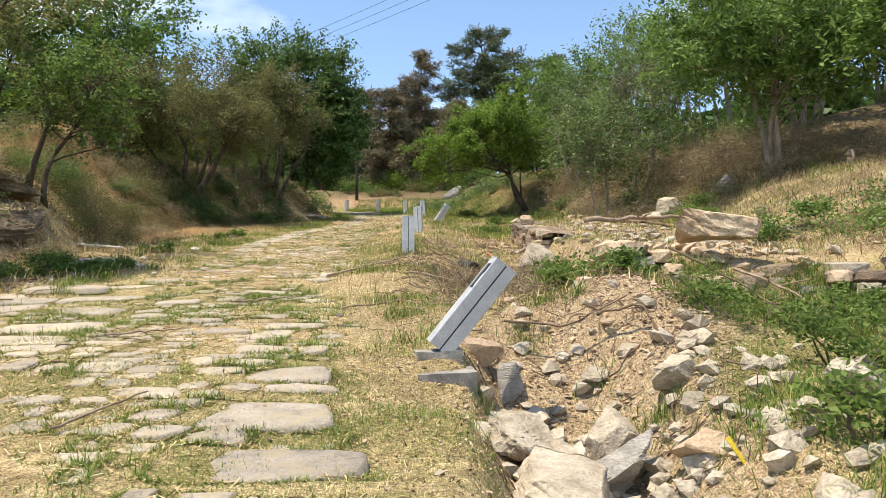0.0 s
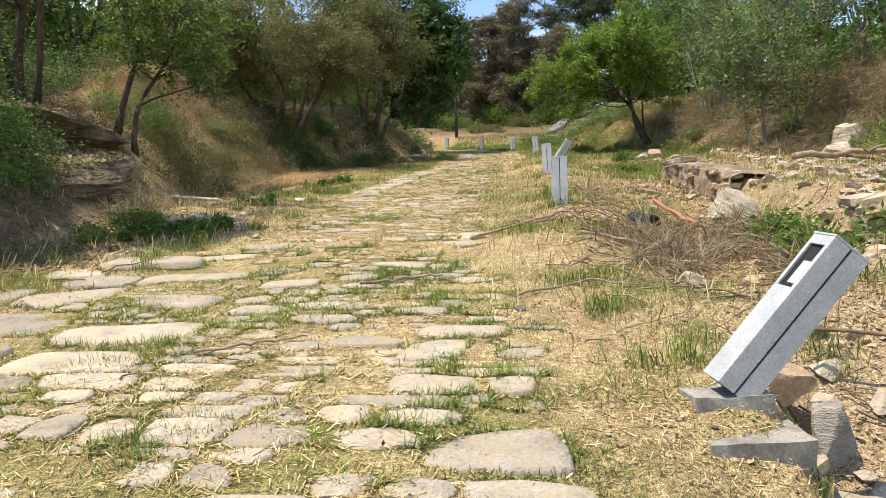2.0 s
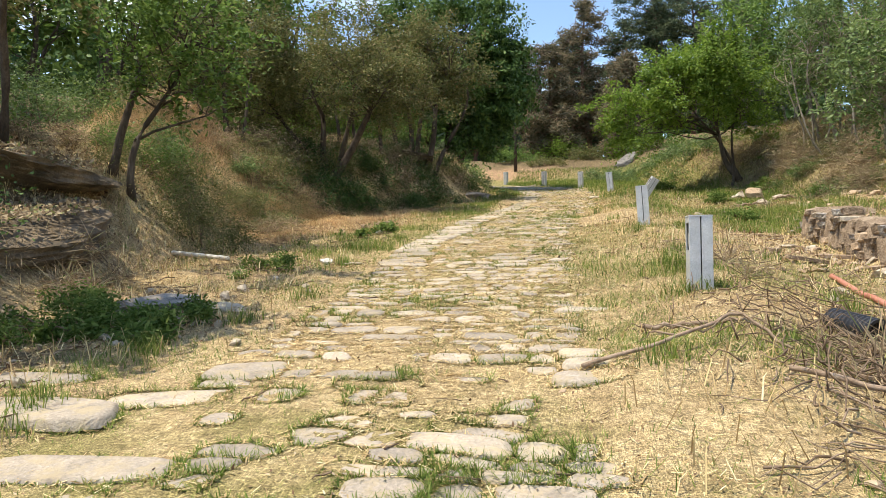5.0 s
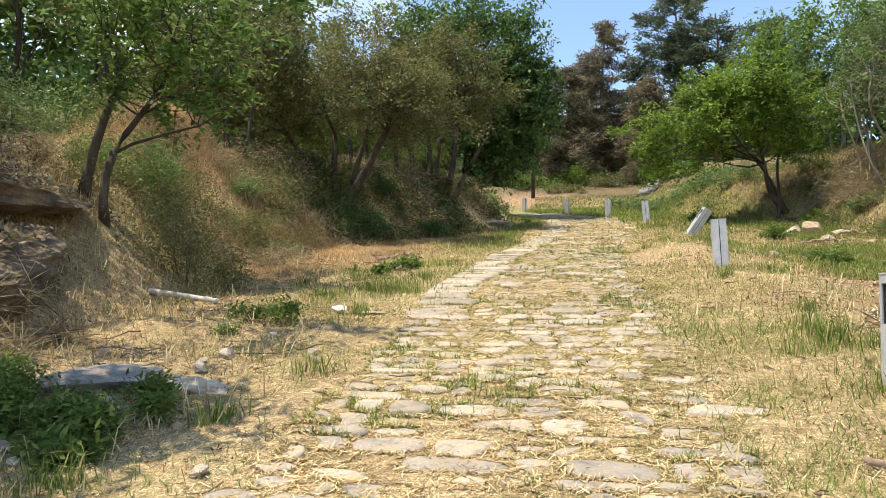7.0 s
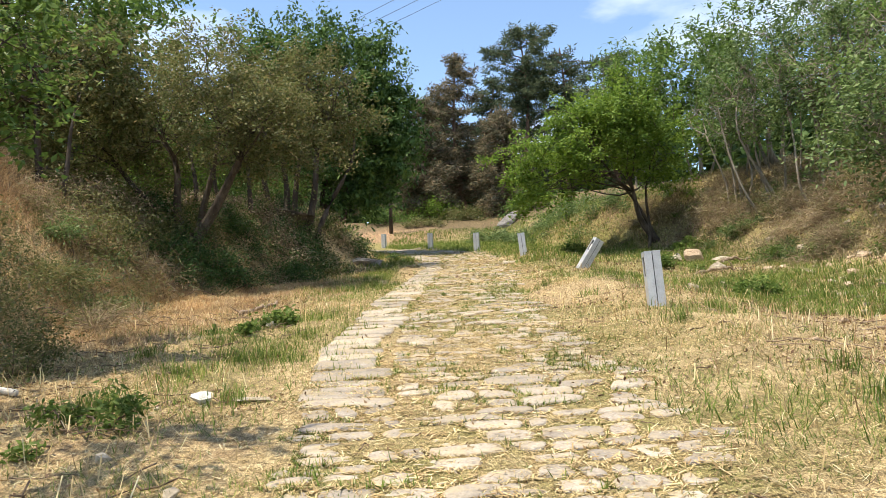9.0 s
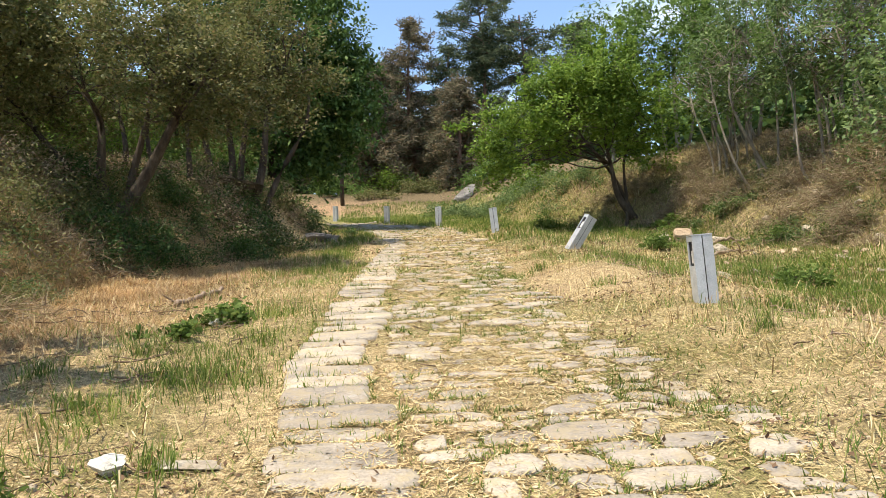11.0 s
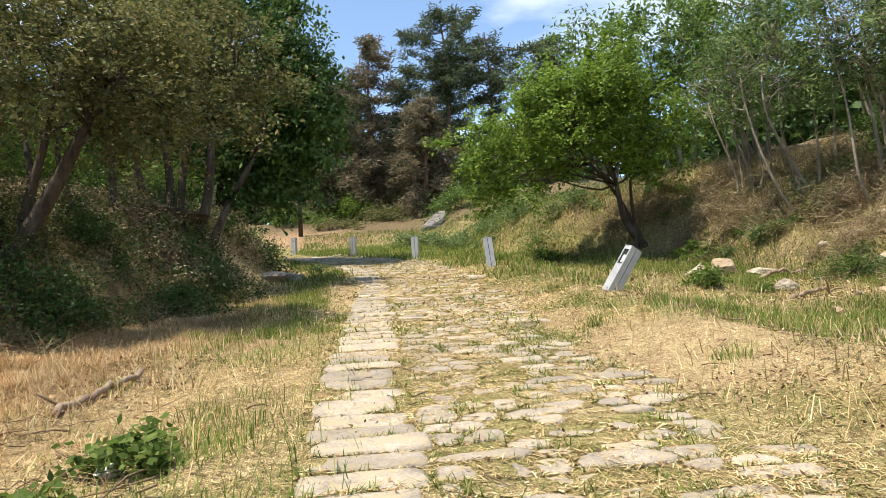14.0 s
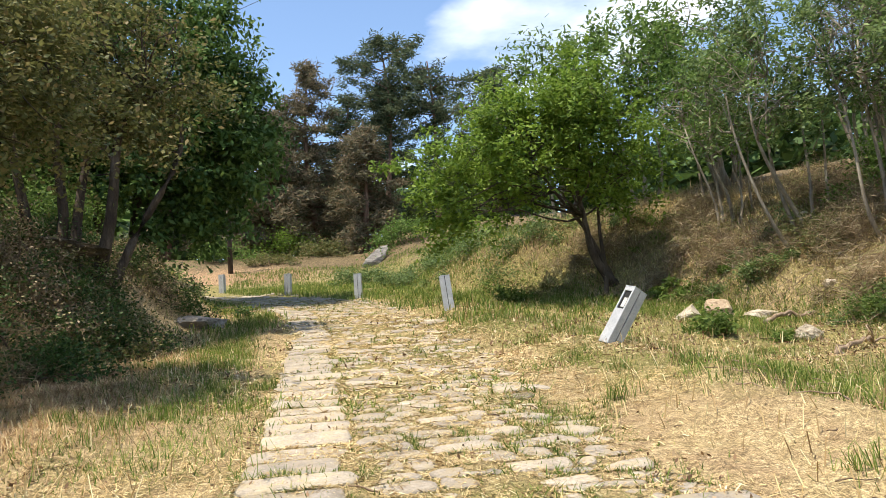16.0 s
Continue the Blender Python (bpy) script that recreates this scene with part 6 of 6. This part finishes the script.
def build_grass():
    rng = np.random.default_rng(31)
    short = lambda p: np.where(on_road(p[:, 0], p[:, 1]) > 0.4, 0.04, 0.075) * np.clip(1 + 0.8 * rough(p[:, 0] * 1.1, p[:, 1] * 1.1), 0.5, 2)
    near = scatter(330000, -7.5, 4.0, 2.2, 16, want_green, rng)
    v, f = blades(near, short(near), 0.0055, 1.0, rng, True)
    tagged(new("grass", raw_mesh("grass", v, f, L_GRASS)), "short patchy green grass between stones and on the verges", "grass", kind="stuff")
    far = scatter(210000, -10, 6, 16, 34, want_green, rng)
    v, f = blades(far, short(far) * 1.1, 0.008, 0.9, rng, True)
    tagged(new("grass", raw_mesh("grass", v, f, L_GRASS)), "patchy green grass on the verges further up", "grass", kind="stuff")
    last = scatter(70000, -12, 8, 34, 60, lambda x, y: np.clip(want_green(x, y) + 0.6 * (y > 43), 0, 1) * (1 - on_road(x, y)), rng)
    v, f = blades(last, np.full(len(last), 0.2), 0.022, 0.8, rng)
    tagged(new("grass", raw_mesh("grass", v, f, L_GRASS)), "green grass by the bend", "grass", kind="stuff")
    p = scatter(170000, -8.5, 4.5, 2.2, 17, want_straw, rng)
    v, f = flat_straws(p, 0.05, 0.0045, rng)
    tagged(new("straw", raw_mesh("straw", v, f, L_STRAW)), "cut yellow straw lying over the road and verges", "straw", kind="stuff")
    p = scatter(190000, -8.5, 3, 17, 28, want_straw, rng)
    v, f = flat_straws(p, 0.048, 0.0048, rng)
    tagged(new("straw", raw_mesh("straw", v, f, L_STRAW)), "cut yellow straw lying over the road and verges", "straw", kind="stuff")
    p = scatter(60000, -10, 6, 28, 38, want_straw, rng)
    v, f = flat_straws(p, 0.11, 0.012, rng)
    tagged(new("straw", raw_mesh("straw", v, f, L_STRAW)), "cut yellow straw lying over the road and verges", "straw", kind="stuff")
    lush = scatter(34000, 1.7, 5.2, 3.6, 10, lambda x, y: np.clip(step(1.7, 2.6, x) * (0.35 + 1.2 * rough(x * 1.3, y * 1.3)) * (1 - np.exp(-((x - 2.0) / 0.9) ** 2 - ((y - 8.3) / 1.2) ** 2)), 0, 1), rng)
    v, f = blades(lush, np.full(len(lush), 0.2), 0.008, 1.0, rng)
    tagged(new("tall_grass", raw_mesh("tall_grass", v, f, L_GRASS)), "lush long green grass beside the sandy heap", "grass", kind="stuff")
    dry = scatter(90000, -13, 9, 8, 42, lambda x, y: np.clip(0.9 * np.exp(-((bank_foot_left(y) - x - 1.2) / 1.6) ** 2) * (y > 14) * (y < 28) + 0.7 * np.exp(-((x + 11.8) / 2.0) ** 2 - ((y - 24) / 4) ** 2) + 0.3 * step(0, 1, road_left(y) - x) + 0.25 * step(0, 1, x - road_right(y)) + 0.15 * step(0, 1.5, x - bank_foot_right(y)), 0, 1) * (1 - on_road(x, y)), rng)
    v, f = blades(dry, np.full(len(dry), 0.22), 0.009, 1.0, rng)
    tagged(new("dry_grass", raw_mesh("dry_grass", v, f, L_STRAW)), "standing dry golden grass along the bank", "grass", kind="stuff")
    wild = scatter(22000, 4.2, 12, 10, 46, lambda x, y: 0.9 * step(-0.3, 1.0, x - bank_foot_right(y)), rng)
    v, f = blades(wild, np.full(len(wild), 0.32), 0.014, 1.1, rng, True)
    tagged(new("rough_grass", raw_mesh("rough_grass", v, f, L_BRAMBLE)), "rough dead stalks and grass over the slope", "grass", kind="stuff")
    wild = scatter(80000, 0, 12, 10, 50, lambda x, y: np.clip(0.8 * step(-0.8, 1.0, x - bank_foot_right(y)) * (0.5 + rough(x * 0.6, y * 0.6)), 0, 1), rng)
    v, f = blades(wild, np.full(len(wild), 0.24), 0.014, 1.0, rng, True)
    tagged(new("rough_grass", raw_mesh("rough_grass", v, f, L_GRASS)), "rough green grass in patches over the sunny slope", "grass", kind="stuff")
    wild = scatter(70000, 1.0, 12, 20, 50, lambda x, y: np.clip(0.8 * step(-0.8, 1.0, x - bank_foot_right(y)) * (0.55 - rough(x * 0.6, y * 0.6)), 0, 1), rng)
    v, f = blades(wild, np.full(len(wild), 0.2), 0.012, 1.1, rng, True)
    tagged(new("dry_grass", raw_mesh("dry_grass", v, f, L_STRAW)), "dry yellow grass in patches over the slope", "grass", kind="stuff")
    wild = scatter(14000, -13, -5.8, 12, 42, lambda x, y: np.clip(0.8 * step(0.3, 1.5, bank_foot_left(y) - x) * (0.5 + rough(x * 0.6, y * 0.6)), 0, 1), rng)
    v, f = blades(wild, np.full(len(wild), 0.26), 0.013, 1.1, rng, True)
    tagged(new("rough_grass", raw_mesh("rough_grass", v, f, L_BRAMBLE)), "rough dead stalks over the shaded bank", "grass", kind="stuff")
    k = scatter(26000, -14, -6.0, 8, 42, lambda x, y: 0.8 * np.clip(step(0.4, 1.5, bank_foot_left(y) - x) * (1 - np.exp(-((x + 10.5) / 2.4) ** 2 - ((y - 25) / 2.6) ** 2)) + 1.3 * np.exp(-((x + 6.9) / 0.9) ** 2 - ((y - 11.4) / 1.6) ** 2), 0, 1), rng)
    v, f = kites(k + np.array([0, 0, 0.03]), 0.09, 0.05, rng, 0.0, 1.5)
    tagged(new("leaf_litter", raw_mesh("leaf_litter", v, f, L_LITTER)), "brown fallen leaves on the shaded bank", "leaf litter", kind="stuff")
    for y0, y1, per, wide, tall in ((2.0, 15, 240, 0.0075, 0.055), (15, 27, 110, 0.0095, 0.05), (27, 44, 30, 0.018, 0.06)):
        p = joint_points(per, y0, y1, rng)
        patch = np.clip(0.25 + 1.0 * rough(p[:, 0] * 0.8 + 50, p[:, 1] * 0.55) + 1.6 * rough(p[:, 0] * 5, p[:, 1] * 5) + 0.3 * (p[:, 1] < 11), 0.02, 1)
        p = p[rng.uniform(0, 1, len(p)) < patch]
        v, f = blades(p, tall * np.clip(1 + 0.9 * rough(p[:, 0] * 1.7, p[:, 1] * 1.7), 0.4, 2), wide, 1.1, rng, True)
        tagged(new("joint_grass", raw_mesh("joint_grass", v, f, L_GRASS)), "green grass growing in the joints between paving stones", "grass", kind="stuff")
        p = joint_points(per * 0.8, y0, y1, rng)
        v, f = flat_straws(p[rng.uniform(0, 1, len(p)) < 0.2 + 0.35 * step(9, 14, p[:, 1])], 0.06 if y0 < 27 else 0.11, wide * 0.8, rng)
        tagged(new("joint_straw", raw_mesh("joint_straw", v, f, L_STRAW)), "yellow straw caught in the joints between paving stones", "straw", kind="stuff")
    spread = lambda x, y: np.clip(0.25 + 0.9 * rough(x * 0.9 + 70, y * 0.9) + 0.5 * step(0.2, 1.0, x) + 0.6 * step(0.3, 1.2, road_left(y) - x) * (1 - step(15, 17, y)), 0.02, 1) * (1 - 0.75 * on_road(x, y))
    for y0, y1, n, size in ((3, 17, 60000, 0.035), (17, 30, 60000, 0.05), (30, 46, 40000, 0.08)):
        p = scatter(n, -9.5, 6.5, y0, y1, spread, rng)
        v, f = kites(p + np.array([0, 0, 0.012]), size, size * 0.5, rng, 0.0, 1.6)
        tagged(new("leaf_litter", raw_mesh("leaf_litter", v, f, L_LITTER)), "brown and cream dead leaves scattered over the ground", "leaf litter", kind="stuff")
    p = scatter(110000, -14.5, -6.2, 20.5, 28.5, lambda x, y: np.clip(1.2 * np.exp(-((x + 12.5) / 1.1) ** 2 - ((y - 25.0) / 1.7) ** 2), 0, 1), rng)
    v, f = blades(p, np.full(len(p), 0.3), 0.010, 1.2, rng, True)
    tagged(new("dry_grass", raw_mesh("dry_grass", v, f, L_RUST)), "rust-coloured dry grass thick on the slope", "grass", kind="stuff")
    p = scatter(190000, -10.8, -5.6, 20.5, 34, lambda x, y: np.clip(1.1 * np.exp(-((x - bank_foot_left(y) - 0.6) / 1.3) ** 2) * step(20.5, 23, y) * (1 - step(30, 34, y)), 0, 1), rng)
    v, f = blades(p, np.full(len(p), 0.12), 0.009, 1.6, rng, True)
    tagged(new("dry_grass", raw_mesh("dry_grass", v, f, L_RUST)), "flattened golden-brown hay at the foot of the bank", "grass", kind="stuff")
    p = scatter(70000, -12, -6.5, 22, 29, lambda x, y: np.clip(1.2 * np.exp(-((x + 9.2) / 1.1) ** 2 - ((y - 25.6) / 1.8) ** 2), 0, 1), rng)
    v, f = blades(p, np.full(len(p), 0.13), 0.009, 1.6, rng, True)
    tagged(new("dry_grass", raw_mesh("dry_grass", v, f, L_STRAW)), "bleached yellow hay lying on the foot of the bank", "grass", kind="stuff")
    p = scatter(60000, -7.6, -4.6, 17, 42, lambda x, y: np.clip(0.9 * np.exp(-((road_left(y) - x - 0.75) / 0.55) ** 2) * (0.35 + 1.3 * rough(x * 0.9, y * 0.6 + 8)), 0, 1), rng)
    v, f = blades(p, np.full(len(p), 0.16), 0.007, 0.8, rng)
    tagged(new("verge_grass", raw_mesh("verge_grass", v, f, L_GRASS)), "green grass standing along the road's edge", "grass", kind="stuff")
    p = scatter(150000, -1.2, 5.5, 21, 44, lambda x, y: np.clip((0.08 + 0.4 * step(26, 30, y) * step(0, 1.5, x) + 1.6 * rough(x * 0.7 + 3, y * 0.45 + 22)) * step(1.1, 2.4, x - road_right(y)) * (1 - step(0, 1.0, x - bank_foot_right(y))), 0, 1), rng)
    v, f = blades(p, np.full(len(p), 0.15), 0.008, 0.9, rng)
    tagged(new("verge_grass", raw_mesh("verge_grass", v, f, L_GRASS)), "patches of lush green grass on the verge", "grass", kind="stuff")
    tufts = []
    for _ in range(80):
        side = rng.uniform()
        y = rng.uniform(4, 34)
        x = float(road_right(y)) + rng.uniform(0.6, 2.9) if side < 0.6 else float(road_left(y)) - rng.uniform(0, 2.2)
        n = rng.integers(40, 120)
        q = np.stack([rng.normal(x, 0.10, n), rng.normal(y, 0.10, n)], 1)
        q = np.concatenate([q, land(q[:, 0], q[:, 1])[:, None]], 1)
        tufts.append(blades(q, np.full(n, 0.17), 0.008, 0.8, rng))
    v, f = joined(tufts)
    tagged(new("grass_tufts", raw_mesh("grass_tufts", v, f, L_GRASS)), "green tufts of taller grass on the verges", "grass", kind="stuff")


build_grass()


# ---------------------------------------------------------------- the stone paving
def stone_arrays(p, proud, tilt, rng):
    """A worn stone over its outline: buried foot, rounded rim, slightly hollowed top."""
    n, mid = len(p), p.mean(0)
    z0 = float(land(mid[0], mid[1])) + proud

    def ring(k, dz):
        q = mid + (p - mid) * k
        e = q - mid
        return np.column_stack([q, z0 + (0.150 + tilt[1]) * e[:, 1] + tilt[0] * e[:, 0] + dz + rng.normal(0, 0.0025, n)])
    v = np.concatenate([ring(1.03, -0.07), ring(1.0, -0.012), ring(0.94, 0.003), ring(0.76, 0.009), ring(0.42, 0.008), [[mid[0], mid[1], z0 + 0.003]]])
    i = np.arange(n)
    j = (i + 1) % n
    f = np.concatenate([np.stack([k * n + i, k * n + j, (k + 1) * n + j, (k + 1) * n + i], 1) for k in range(4)] + [np.stack([4 * n + i, 4 * n + j, np.full(n, 5 * n), np.full(n, 5 * n)], 1)])
    return v, f


def stone_mesh(name, v, f):
    me = bpy.data.meshes.new(name)
    me.from_pydata(v.tolist(), [], [q[:3] if q[2] == q[3] else q for q in f.tolist()])
    me.polygons.foreach_set("use_smooth", np.ones(len(me.polygons), bool))
    me.materials.append(M_PAVE)
    return me


def build_paving():
    rng = np.random.default_rng(78)
    root = tagged(new("road", None), "old road of worn pale limestone paving overgrown with grass", "road", kind="structure")
    picked, rest = [q for q in STONES if q[0] > 3.6][:300], [q for q in STONES if q[0] <= 3.6] + [q for q in STONES if q[0] > 3.6][300:]
    for _, p, proud, tilt in picked:
        v, f = stone_arrays(p, proud, tilt, rng)
        c = v[-1].copy()
        ob = new("paving_stone", stone_mesh("paving_stone", v - c, f))
        ob.parent, ob.matrix_basis = root, Matrix.Translation(c)
    v, f = joined([stone_arrays(p, proud, tilt, rng) for _, p, proud, tilt in rest])
    tagged(part("far_paving", stone_mesh("far_paving", v, f), M_PAVE, root, "further rows of worn paving stones"), kind="stuff")


build_paving()
